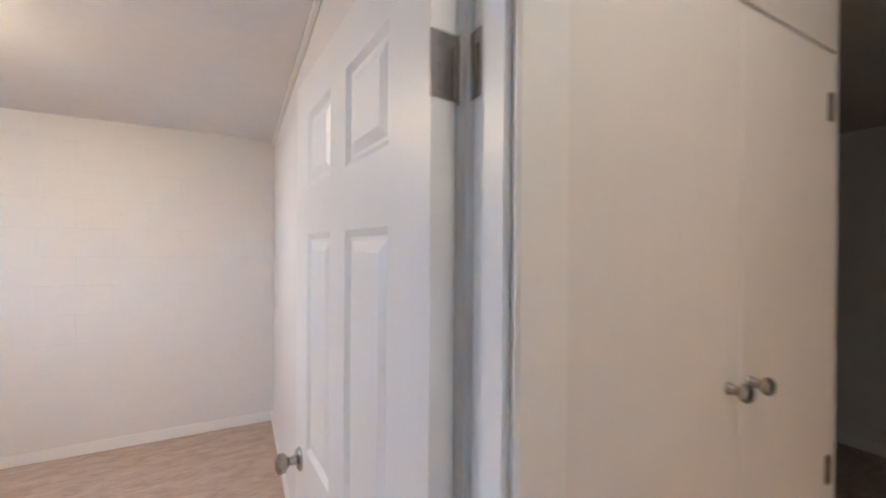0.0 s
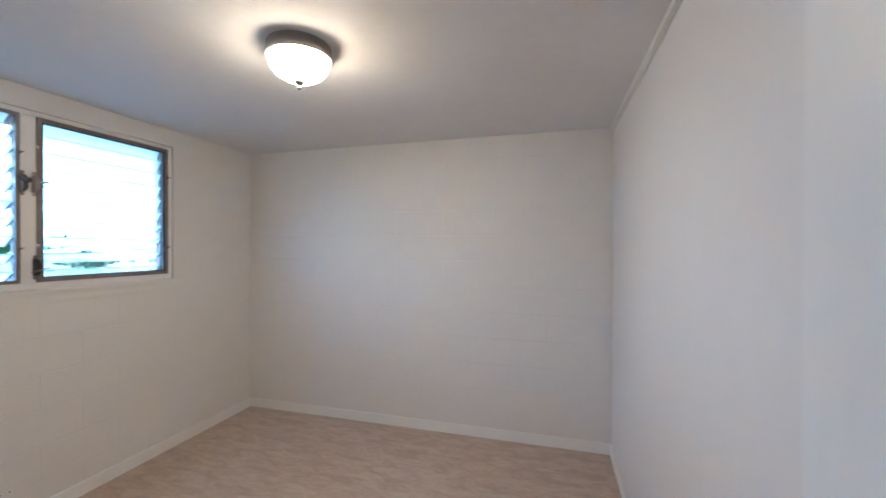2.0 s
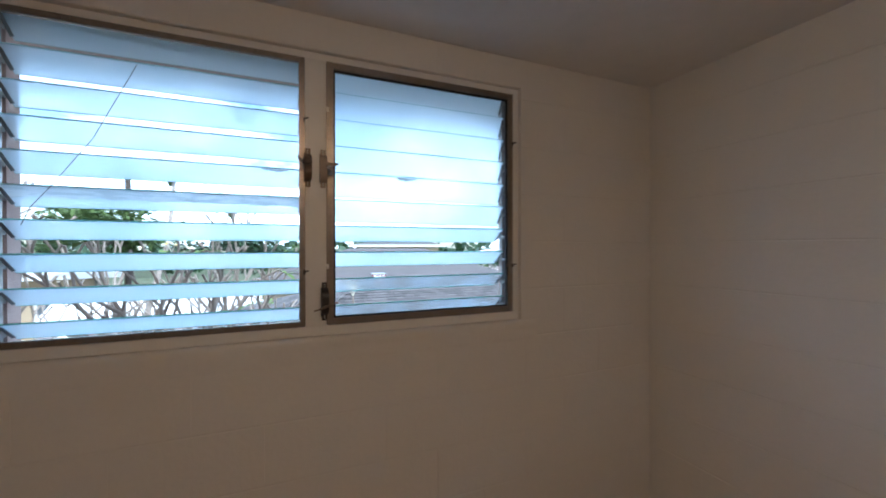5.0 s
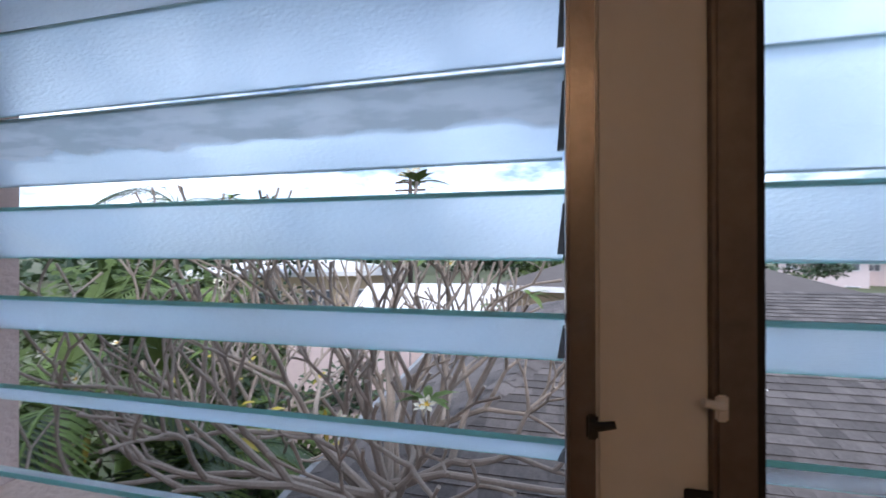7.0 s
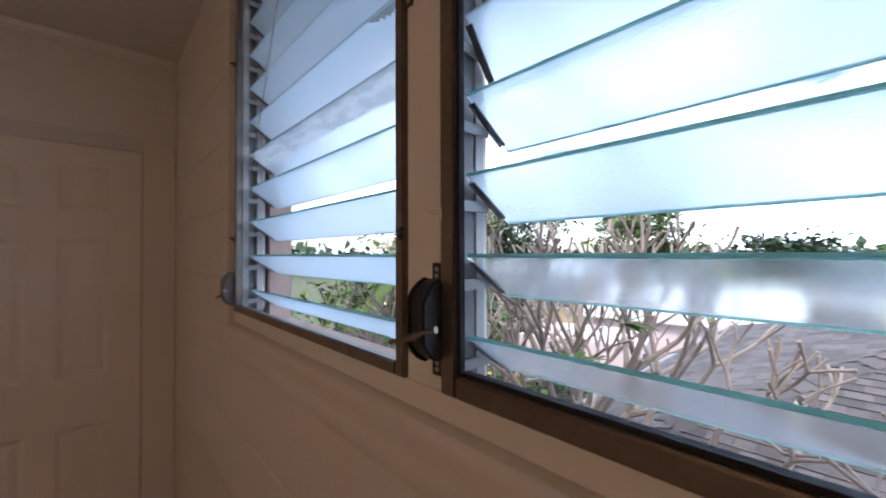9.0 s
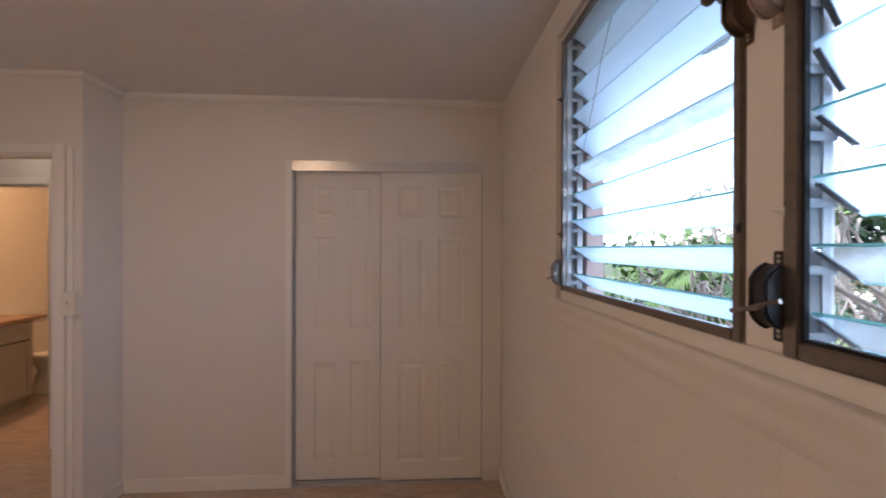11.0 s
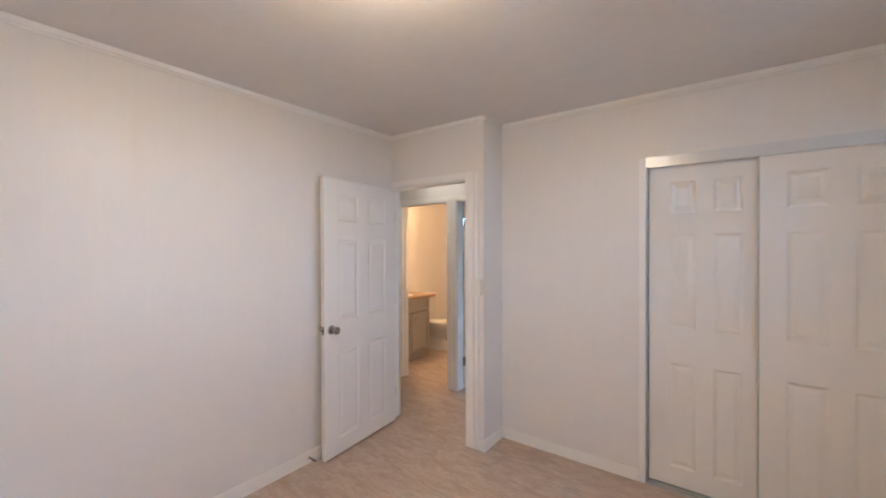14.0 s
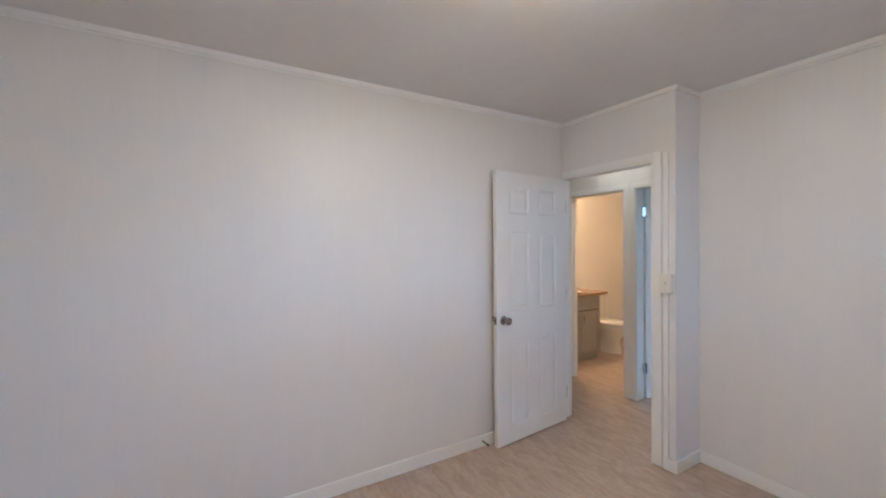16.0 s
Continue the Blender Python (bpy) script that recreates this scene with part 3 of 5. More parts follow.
# ---- louvre windows ----
def blade(parent, y0, y1, zi, tilt, xi, material, rim):
    """One louvre pane: its inner edge at xi, zi, sloping down outwards."""
    w, t = 0.1016, 0.0046
    u = Vector((-math.cos(radians(tilt)), 0, -math.sin(radians(tilt))))
    v = Vector((-math.sin(radians(tilt)), 0, math.cos(radians(tilt))))
    o = Vector((xi, 0, zi))

    def slab(a, b, c, d, ya, yb):
        bm = bmesh.new()
        vs = [bm.verts.new(o + u * p + v * q + Vector((0, y, 0))) for y in (ya, yb) for p, q in ((a, c), (b, c), (b, d), (a, d))]
        for q in ((0, 1, 2, 3), (7, 6, 5, 4), (0, 4, 5, 1), (1, 5, 6, 2), (2, 6, 7, 3), (3, 7, 4, 0)):
            bm.faces.new([vs[k] for k in q])
        return bm
    pane = part("pane", slab(0.0022, w - 0.0015, -t / 2, t / 2, y0, y1), material, parent)
    pane.visible_shadow = False
    part("edge", slab(0.0, 0.0022, -t / 2, t / 2, y0, y1), rim, pane, "polished glass edge").visible_shadow = False
    part("edge", slab(w - 0.0015, w, -t / 2, t / 2, y0, y1), rim, pane, "polished glass edge").visible_shadow = False
    for ya, yb in ((y0 - 0.0035, y0 - 0.0005), (y1 + 0.0005, y1 + 0.0035)):
        part("clip", slab(0.012, w - 0.014, -t / 2 - 0.0035, t / 2 + 0.0015, ya, yb), M_CLIP, pane, "dull dark metal blade clip")
    for ya, yb in ((y0 - 0.0005, y0 + 0.006), (y1 - 0.006, y1 + 0.0005)):
        part("clip_lip", slab(0.012, 0.086, -t / 2 - 0.0028, -t / 2 - 0.0004, ya, yb), M_SILLM, pane)
    return pane


ZS = [1.452 + 0.1013 * k for k in range(10)]


def louvre_window(name, label, y0, y1, tilts, dirty, gasket, fw):
    root = thing(name, label, "louvre window", kind="structure")
    z0, z1 = 1.385, 2.360
    lo, hi = (0.015, 0.030) if gasket else (0.030, 0.013)
    xa, xb = -3.382, -3.365
    part("window_frame", boxes((xa, xb, y0, y0 + fw, z0, z1), (xa, xb, y1 - fw, y1, z0, z1), (xa, xb, y0 + fw, y1 - fw, z0, z0 + fw), (xa, xb, y0 + fw, y1 - fw, z1 - fw, z1), bevel=0.0025), M_ALU, root, "tarnished bronze-grey aluminium sash frame")
    if gasket:
        g = 0.0055
        part("gasket", boxes((xa + 0.005, xb - 0.004, y0 + fw, y0 + fw + g, z0 + fw, z1 - fw), (xa, xb - 0.006, y1 - fw - g, y1 - fw, z0 + fw, z1 - fw),
                             (xa, xb - 0.006, y0 + fw + g + 0.0002, y1 - fw - g, z0 + fw, z0 + fw + g), (xa, xb - 0.006, y0 + fw + g + 0.0002, y1 - fw - g, z1 - fw - g, z1 - fw)), M_GASKET, root, "black rubber gasket")
    for a, b, c in ((y0 + 0.001, y0 + lo - 0.009, 1), (y1 - hi + 0.009, y1 - 0.001, -1)):
        ch = part("side_channel", boxes((-3.400, -3.3825, a, b, z0 + 0.002, z1 - 0.002), (-3.440, -3.424, a, b, z0 + 0.002, z1 - 0.002), bevel=0.001), M_ALU_L, root, "bright aluminium pivot channel")
        part("channel_back", boxes((-3.4238, -3.4002, a if c > 0 else b - 0.0025, a + 0.0025 if c > 0 else b, z0 + 0.002, z1 - 0.002)), M_SILLM, ch)
        for z in ZS:
            part("pivot_arm", boxes((-3.446, -3.396, (b + 0.0002 if c > 0 else a - 0.0042), (b + 0.0042 if c > 0 else a - 0.0002), z - 0.045, z - 0.031), bevel=0.001), M_ALU_L, ch)
    for k, z in enumerate(ZS):
        blade(root, y0 + lo, y1 - hi, z, tilts[k], -3.398, M_GLASS_DIRTY if k == dirty else M_GLASS_CLEAR if gasket and k < 2 else M_GLASS, M_GREENEDGE if k < 4 else M_PALEEDGE)
    part("sill_strip", boxes((-3.400, -3.3825, y0 + 0.031, y1 - 0.031, z0 - 0.002, z0 + 0.010)), M_SILLM, root, "pale aluminium sill strip")
    return root


w1 = louvre_window("window_1", "aluminium louvre window with open obscure glass blades", 0.766, 1.625, [34] * 10, 4, False, 0.020)
w2 = louvre_window("window_2", "aluminium louvre window with upper blades half shut", 1.700, 2.508, [34, 34, 34, 35, 55, 60, 62, 64, 64, 64], -1, True, 0.026)

def smudge(y, zi, tilt, wide, seed):
    """A dirt smudge hanging from the upper edge of a blade, on its inner face."""
    g = random.Random(seed)
    u = Vector((-math.cos(radians(tilt)), 0, -math.sin(radians(tilt))))
    v = Vector((-math.sin(radians(tilt)), 0, math.cos(radians(tilt))))
    bm = bmesh.new()
    up, lo = [], []
    for k in range(19):
        a = k / 18
        depth = 0.013 * math.sin(math.pi * a) ** 0.7 * g.uniform(0.55, 1.1) + 0.001
        o = Vector((-3.398, y + wide * (a - 0.5), zi)) - v * 0.0032
        up.append(bm.verts.new(o + u * 0.003))
        lo.append(bm.verts.new(o + u * (0.003 + depth)))
    for k in range(18):
        bm.faces.new((up[k], up[k + 1], lo[k + 1], lo[k]))
    return bm


M_DIRT = frosted("grey_dirt_film", 0.0, (0.36, 0.37, 0.35))
part("dirt", smudge(1.525, ZS[5], 34, 0.09, 3), M_DIRT, w1, "grey dirt smudge on a blade")
part("dirt", smudge(2.02, ZS[5], 60, 0.09, 5), M_DIRT, w2, "grey dirt smudge on a blade")

trim("window_trim", "white painted window surround and mullion",
     (-3.455, -3.371, 1.6255, 1.6995, 1.385, 2.360), (-3.391, -3.376, WIN_Y0 + 0.0005, WIN_Y1 - 0.0005, WIN_Z0 + 0.0005, 1.3845), (-3.455, -3.376, WIN_Y0 + 0.0005, WIN_Y1 - 0.0005, 2.3605, WIN_Z1 - 0.0005),
     (-3.455, -3.376, WIN_Y0 + 0.0005, 0.7655, 1.385, 2.360), (-3.455, -3.376, 2.5085, WIN_Y1 - 0.0005, 1.385, 2.360))
trim("window_sill", "pink painted concrete outside sill", (-3.540, -3.4445, WIN_Y0 + 0.051, WIN_Y1 - 0.013, 1.3355, 1.3485), material=M_CONC, bevel=0.004)
trim("window_sill_track", "weathered grey ledge between the sashes and the outside sill", (-3.444, -3.3912, WIN_Y0 + 0.01, WIN_Y1 - 0.01, 1.3452, 1.353), material=M_SILLW, bevel=0.003)
apron = bmesh.new()
profile = [(0.0, 0.0), (0.004, 0.002), (0.0075, 0.009), (0.008, 0.018), (0.0055, 0.030), (0.003, 0.042), (0.0035, 0.052), (0.0055, 0.062), (0.005, 0.074), (0.0022, 0.088), (0.0, 0.096)]
ends = [[apron.verts.new((WX - 0.003 + d * f, y, 1.344 - h)) for d, h in profile] for y, f in ((WIN_Y0 - 0.10, 0.05), (WIN_Y0 - 0.04, 0.6), (WIN_Y0 + 0.05, 1.0), (WIN_Y1 - 0.05, 1.0), (WIN_Y1 + 0.04, 0.6), (WIN_Y1 + 0.10, 0.05))]
for a, b in zip(ends, ends[1:]):
    for k in range(len(profile) - 1):
        apron.faces.new((a[k], a[k + 1], b[k + 1], b[k]))
for e in (ends[0], ends[-1]):
    apron.faces.new(e)
tagged(part("window_apron", apron, M_BLOCK, smooth=True), "rounded white painted plaster ledge under the windows", "window apron", kind="structure")


M_TANPAINT = mat("chipped_tan_paint", (0.46, 0.37, 0.31), 0.5, 0.1, var=0.2, scale=30)
M_BRONZE = mat("worn_bronze_casting", (0.20, 0.15, 0.115), 0.4, 0.75, var=0.25, scale=25, bump=0.1, bump_scale=150)


def housing(width, height, reach):
    """A cast housing with a rounded outer back: x out of the wall, z up."""
    bm = bmesh.new()
    prof = []
    for k in range(13):
        a = math.pi * k / 12
        prof.append((reach * min(1.0, 1.15 * math.sin(a)), -height / 2 * math.cos(a)))
    rings = [[bm.verts.new((max(0.0006, p), y, z)) for p, z in prof] for y in (-width / 2, width / 2)]
    for k in range(12):
        bm.faces.new((rings[0][k], rings[0][k + 1], rings[1][k + 1], rings[1][k]))
    for r in rings:
        bm.faces.new(r)
    bmesh.ops.remove_doubles(bm, verts=bm.verts[:], dist=0.0004)
    edges = [e for e in bm.edges if abs(e.verts[0].co.y - e.verts[1].co.y) < 1e-5]
    bmesh.ops.bevel(bm, geom=edges, offset=0.004, segments=2, affect="EDGES")
    return bm


def operator(name, label, group, y, z, metal, handle, x=-3.3708):
    """A window operator: screwed plate, rounded gear housing and its handle."""
    c = thing(name, label, "window operator", group, m=pose(x, y, z))
    part("plate", boxes((0.0005, 0.003, -0.0095, 0.0095, -0.070, 0.070), bevel=0.001), metal, c)
    h = part("housing", housing(0.026, 0.100, 0.034), metal, c, "rounded cast housing", True)
    h.location = (0.003, 0, 0)
    for dz in (-0.062, -0.054, 0.054, 0.062):
        part("screw", lathe([(0, 0), (0.0032, 0), (0.0028, 0.0012), (0, 0.0016)], 10, Matrix.Translation((0.003, 0, dz)) @ pose(0, 0, 0, 0, 90)), M_ALU_L, c)
    if handle == "knob":
        part("knob", lathe([(0, 0), (0.0075, 0), (0.006, 0.006), (0.0055, 0.026), (0.0135, 0.029), (0.0155, 0.034), (0.0135, 0.040), (0.007, 0.044), (0, 0.045)], 20, Matrix.Translation((0.034, -0.004, 0.012)) @ pose(0, 0, 0, 0, 90)), metal, c, "mushroom-shaped metal knob", True)
        part("lever", tube(bmesh.new(), [(0.030, -0.006, 0.006), (0.034, -0.020, 0.016), (0.034, -0.034, 0.034)], [0.006, 0.005, 0.003]), M_DARKM, c, smooth=True)
    elif handle == "lever":
        part("lever", tube(bmesh.new(), [(0.026, 0.004, 0.004), (0.038, 0.018, 0.010), (0.040, 0.036, 0.012), (0.040, 0.050, 0.014)], [0.009, 0.008, 0.006, 0.0035]), metal, c, "short worn lever", True)
        part("boss", tube(bmesh.new(), [(0.020, 0.016, -0.012), (0.034, 0.026, -0.020)], [0.010, 0.008], 10), M_SILLM, c, smooth=True)
    else:
        part("handle", tube(bmesh.new(), [(0.034, 0.0, -0.016), (0.042, 0.006, -0.014), (0.044, 0.022, -0.008), (0.043, 0.038, -0.003), (0.042, 0.043, -0.002)], [0.0065, 0.0045, 0.003, 0.0028, 0.0042]), M_ALU, c, "thin folding crank handle", True)
        part("wing", tube(bmesh.new(), [(0.034, 0.0, -0.016), (0.044, -0.016, -0.022), (0.045, -0.036, -0.027), (0.045, -0.040, -0.028)], [0.0065, 0.0036, 0.0028, 0.0042]), M_ALU, c, smooth=True)
    return c


operator("window_latch", "bronze window latch with a mushroom knob on the mullion", "window latches", 1.634, 1.963, M_BRONZE, "knob")
operator("window_latch", "tan painted window latch with a short lever on the mullion", "window latches", 1.688, 1.962, M_TANPAINT, "lever")
operator("window_crank", "dark cast crank operator with a thin folding handle", "window cranks", 1.692, 1.474, M_DARKM, "crank")
operator("window_crank", "grey cast crank operator beside the window frame", "window cranks", 0.752, 1.452, M_SILLM, "crank", -3.3758)


def turn_clip(y, z, flip):
    painted = flip < 0 and y > 1.0
    metal = M_TRIM if painted else M_DARKM
    c = thing("screen_clip", "small painted screen turn clip on the window frame" if painted else "small dark screen turn clip on the window frame", "clip", "screen clips", m=pose(-3.365, y, z))
    part("tab", boxes((0.0005, 0.004, -0.004, 0.004, -0.009, 0.009), bevel=0.0015), metal, c)
    part("screw", tube(bmesh.new(), [(0.003, 0, 0.002), (0.008, 0.004 * flip, 0.003), (0.010, 0.014 * flip, 0.006)], [0.0035, 0.0032, 0.0026]), metal, c, smooth=True)


for y, z, fl in ((1.622, 1.583, 1), (1.703, 1.603, -1), (1.622, 2.134, 1), (1.703, 2.182, -1), (2.504, 2.137, 1), (2.504, 1.592, 1), (0.770, 2.130, -1), (0.770, 1.600, -1)):
    turn_clip(y, z, fl)
part("pull_cord", tube(bmesh.new(), [(-3.388, 1.125, 2.25), (-3.377, 1.085, 2.15), (-3.376, 1.02, 2.005), (-3.378, 0.925, 1.86), (-3.384, 0.872, 1.79), (-3.390, 0.850, 1.74)], [0.0010] * 6, 6), M_CORD, w1, "thin grey cord hanging across the blades")


ds = thing("door_stop", "small spring door stop on the baseboard", "door stop", m=pose(-0.0142, 0.875, 0.045))
part("spring", tube(bmesh.new(), [(0, 0, 0), (-0.02, 0, 0), (-0.06, 0, -0.001)], [0.006, 0.005, 0.005], 10), M_ALU, ds, smooth=True)
part("tip", tube(bmesh.new(), [(-0.06, 0, -0.001), (-0.072, 0, -0.001)], [0.007, 0.007], 10), M_GASKET, ds, smooth=True)
sp = thing("strike_plate", "satin nickel strike plate on the door jamb", "strike plate", m=pose(OPX0 + 0.0182, -0.02, 0.945))
part("plate", boxes((0.0, 0.0015, -0.016, 0.016, -0.029, 0.029), bevel=0.0004), M_NICKEL, sp)
part("hole", boxes((0.0015, 0.0019, -0.007, 0.007, -0.010, 0.010)), M_GAPSHADE, sp)


# ---- hall linen closet ----
def linen_door(x0, x1, knob_x, hinge_x):
    c = thing("linen_door", "flat off-white painted linen closet door in the hall", "closet door", "linen closet doors", m=pose(x0, -0.082, 0))
    w = x1 - x0
    part("leaf", boxes((0.0004, w - 0.0004, -0.018, 0.0, 0.06, 1.9875), bevel=0.001), M_CLOSET, c)
    part("knob", lathe([(0, 0), (0.011, 0), (0.009, 0.006), (0.007, 0.014), (0.014, 0.020), (0.016, 0.027), (0.012, 0.032), (0, 0.033)], 20, Matrix.Translation((knob_x - x0, -0.018, 1.335)) @ pose(0, 0, 0, 90)), M_NICKEL, c, "small satin nickel knob", True)
    for z in (0.30, 1.10, 1.87) if hinge_x else ():
        part("hinge", boxes((hinge_x - x0 - 0.012, hinge_x - x0 + 0.012, -0.0215, -0.0182, z - 0.03, z + 0.03), bevel=0.001), M_NICKEL, c, "surface nickel hinge")


linen_door(0.088, 0.491, 0.455, None)
linen_door(0.4915, 0.868, 0.525, 0.842)
trim("linen_casing", "off-white painted top trim over the linen closet", (0.088, 0.872, -0.1025, -0.1, 1.990, 2.002), material=M_CLOSET, bevel=0.001)

# ---- bathroom ----
M_CAB = mat("grey_cabinet_paint", (0.38, 0.36, 0.33), 0.45, var=0.05)
M_COUNTER = mat("brown_granite", (0.50, 0.32, 0.19), 0.22, var=0.25, scale=40)
M_CERAMIC = mat("white_ceramic", (0.82, 0.81, 0.79), 0.1, var=0.01, coat=0.5)
van = thing("vanity_cabinet", "grey shaker vanity cabinet with two doors", "vanity", m=pose(0.97, -1.75, 0))
part("body", boxes((0.02, 0.575, 0.0, 0.76, 0.10, 0.84), bevel=0.002), M_CAB, van)
# thin dark sheet painting the shade seen between the door and drawer fronts
part("front_gap_shade", boxes((0.0196, 0.0199, 0.012, 0.748, 0.112, 0.828)), M_GAPSHADE, van)
part("toe_kick", boxes((0.05, 0.575, 0.01, 0.75, 0.0, 0.0998)), M_CAB, van)


def shaker(parent, name, y0, y1, z0, z1):
    d = part(name, boxes((0.006, 0.0195, y0, y1, z0, z1)), M_CAB, parent)
    r = 0.05
    part("frame", boxes((-0.004, 0.0058, y0, y0 + r, z0, z1), (-0.004, 0.0058, y1 - r, y1, z0, z1), (-0.004, 0.0058, y0 + r, y1 - r, z0, z0 + r), (-0.004, 0.0058, y0 + r, y1 - r, z1 - r, z1), bevel=0.0012), M_CAB, d)
    return d


shaker(van, "drawer_front", 0.01, 0.75, 0.66, 0.83)
for y0, y1, hy in ((0.01, 0.375, 0.33), (0.385, 0.75, 0.43)):
    d = shaker(van, "door", y0, y1, 0.11, 0.645)
    part("handle", tube(bmesh.new(), [(0.0, hy, 0.50), (-0.022, hy, 0.505), (-0.022, hy, 0.595), (0.0, hy, 0.60)], [0.004] * 4), M_NICKEL, d, "nickel bar pull", True)
top = tagged(part("countertop", boxes((0.925, 1.548, -1.84, -0.99, 0.842, 0.875), bevel=0.004), M_COUNTER), "polished brown granite vanity countertop", "countertop")
bs = thing("soap_dish", "small pale soap dish on the vanity countertop", "soap dish", m=pose(1.05, -1.42, 0.876))
part("dish", lathe([(0, 0), (0.04, 0.0), (0.055, 0.012), (0.05, 0.012), (0.038, 0.004), (0, 0.004)], 24), M_CERAMIC, bs, smooth=True)

toi = thing("toilet", "white ceramic two-piece toilet beside the vanity", "toilet", m=pose(1.54, -2.16, 0))
tank = bmesh.new()
box(tank, -0.20, -0.012, -0.22, 0.22, 0.40, 0.76, bevel=0.02)
part("tank", tank, M_CERAMIC, toi, smooth=True)
part("tank_lid", boxes((-0.215, -0.006, -0.232, 0.232, 0.762, 0.795), bevel=0.008), M_CERAMIC, toi)


def oval(rows, cx):
    bm, rings, k = bmesh.new(), [], 28
    for rx, ry, z, dx in rows:
        rings.append([bm.verts.new((cx + dx + rx * math.cos(2 * math.pi * i / k), ry * math.sin(2 * math.pi * i / k), z)) for i in range(k)])
    for a, b in zip(rings, rings[1:]):
        for i in range(k):
            bm.faces.new((a[i], a[(i + 1) % k], b[(i + 1) % k], b[i]))
    bm.faces.new(rings[0])
    bm.faces.new(rings[-1])
    return bm


part("bowl", oval(((0.20, 0.11, 0.0, 0.06), (0.19, 0.105, 0.06, 0.06), (0.16, 0.09, 0.14, 0.06), (0.17, 0.10, 0.22, 0.03), (0.225, 0.155, 0.31, 0.0), (0.25, 0.18, 0.375, 0.0), (0.25, 0.18, 0.392, 0.0)), -0.45), M_CERAMIC, toi, smooth=True)
part("trapway", tube(bmesh.new(), [(-0.48, -0.085, 0.10), (-0.38, -0.10, 0.17), (-0.30, -0.105, 0.25), (-0.22, -0.09, 0.20), (-0.17, -0.07, 0.07)], [0.045, 0.05, 0.05, 0.05, 0.05], 12), M_CERAMIC, toi, smooth=True)
part("seat", oval(((0.25, 0.182, 0.394, 0.0), (0.256, 0.188, 0.402, 0.0), (0.25, 0.182, 0.412, 0.0)), -0.45), M_CERAMIC, toi, smooth=True)
part("lid", oval(((0.25, 0.182, 0.414, 0.0), (0.256, 0.188, 0.42, 0.0), (0.24, 0.172, 0.432, 0.0)), -0.45), M_CERAMIC, toi, smooth=True)
bl = thing("bathroom_lamp", "warm lit ceiling lamp in the bathroom", "ceiling lamp", m=pose(1.22, -1.38, H))
part("base", lathe([(0, 0), (0.14, 0), (0.14, -0.02), (0, -0.02)], 32), M_NICKEL, bl)
part("bowl", lathe([(0.13, -0.022), (0.12, -0.06), (0.08, -0.09), (0, -0.10)], 32), emitter("warm_lit_glass", (1.0, 0.50, 0.19), 22.0), bl, smooth=True)
# fill lamp added out of view to brighten the hall and linen doors
hl = thing("hall_fill_lamp", "added unseen fill lamp on the hall ceiling", "ceiling lamp", m=pose(0.05, -0.52, H))
part("base", lathe([(0, 0), (0.12, 0), (0.12, -0.02), (0, -0.02)], 32), M_NICKEL, hl)
part("bowl", lathe([(0.11, -0.022), (0.10, -0.05), (0.07, -0.075), (0, -0.085)], 32), emitter("hall_fill_glow", (1.0, 0.72, 0.46), 3.6), hl, smooth=True)


# ---- outside ----
M_GROUND = mat("garden_ground", (0.07, 0.10, 0.035), 0.95, var=0.3, scale=0.6, tint=(0.07, 0.06, 0.035), bump=0.4, bump_scale=8)
M_BARK = mat("grey_plumeria_bark", (0.36, 0.305, 0.255), 0.9, var=0.18, scale=9, bump=0.35, bump_scale=50)
M_LEAF = mat("mid_green_leaf", (0.085, 0.135, 0.026), 0.8, var=0.25, scale=3)
M_LEAF_D = mat("dark_green_leaf", (0.035, 0.075, 0.022), 0.55, var=0.3, scale=2)
M_LEAF_L = mat("light_green_leaf", (0.12, 0.19, 0.033), 0.75, var=0.2, scale=3)
M_LEAF_Y = mat("yellowed_leaf", (0.45, 0.36, 0.04), 0.5, var=0.15)
M_PETAL = mat("cream_petal", (0.82, 0.78, 0.60), 0.5, var=0.05)
M_PETAL_Y = mat("yellow_petal_throat", (0.78, 0.52, 0.06), 0.5, var=0.05)
M_ROOF = mat("grey_brown_shingle", (0.115, 0.102, 0.097), 0.95, var=0.25, scale=5, bump=0.5, bump_scale=120, random_piece=0.32)
M_ROOF_J = mat("grey_brown_shingle_far", (0.10, 0.09, 0.085), 0.95, var=0.3, scale=7, bump=0.5, bump_scale=60)
M_ROOF_F = mat("brown_far_roof", (0.105, 0.092, 0.086), 0.95, var=0.12, scale=1.5)
M_WROOF = mat("white_metal_roof", (0.78, 0.77, 0.75), 0.5, var=0.04, scale=1)
M_PINKW = mat("pink_house_wall", (0.68, 0.56, 0.54), 0.9, var=0.06, scale=1)
M_TANW = mat("tan_house_wall", (0.52, 0.40, 0.26), 0.9, var=0.06, scale=1)
M_PANE = mat("dark_window_pane", (0.16, 0.17, 0.18), 0.15, var=0.1)
M_WHITE = mat("white_pipe_paint", (0.80, 0.79, 0.77), 0.5, var=0.03)
M_REDM = mat("rusty_red_metal", (0.42, 0.08, 0.05), 0.7, var=0.3, scale=30)
M_POLE = mat("weathered_pole_timber", (0.10, 0.075, 0.06), 0.9, var=0.2)
GZ = -2.8

gb = bmesh.new()
bmesh.ops.create_grid(gb, x_segments=60, y_segments=60, size=1500)
for v in gb.verts:
    v.co.z = GZ + 0.4 * noise.noise(v.co * 0.02)
structure("ground", gb, M_GROUND, "green and brown garden ground reaching the horizon", "ground")


def roof_z(x):
    return -0.55 + 0.25 * (-3.4 - x)


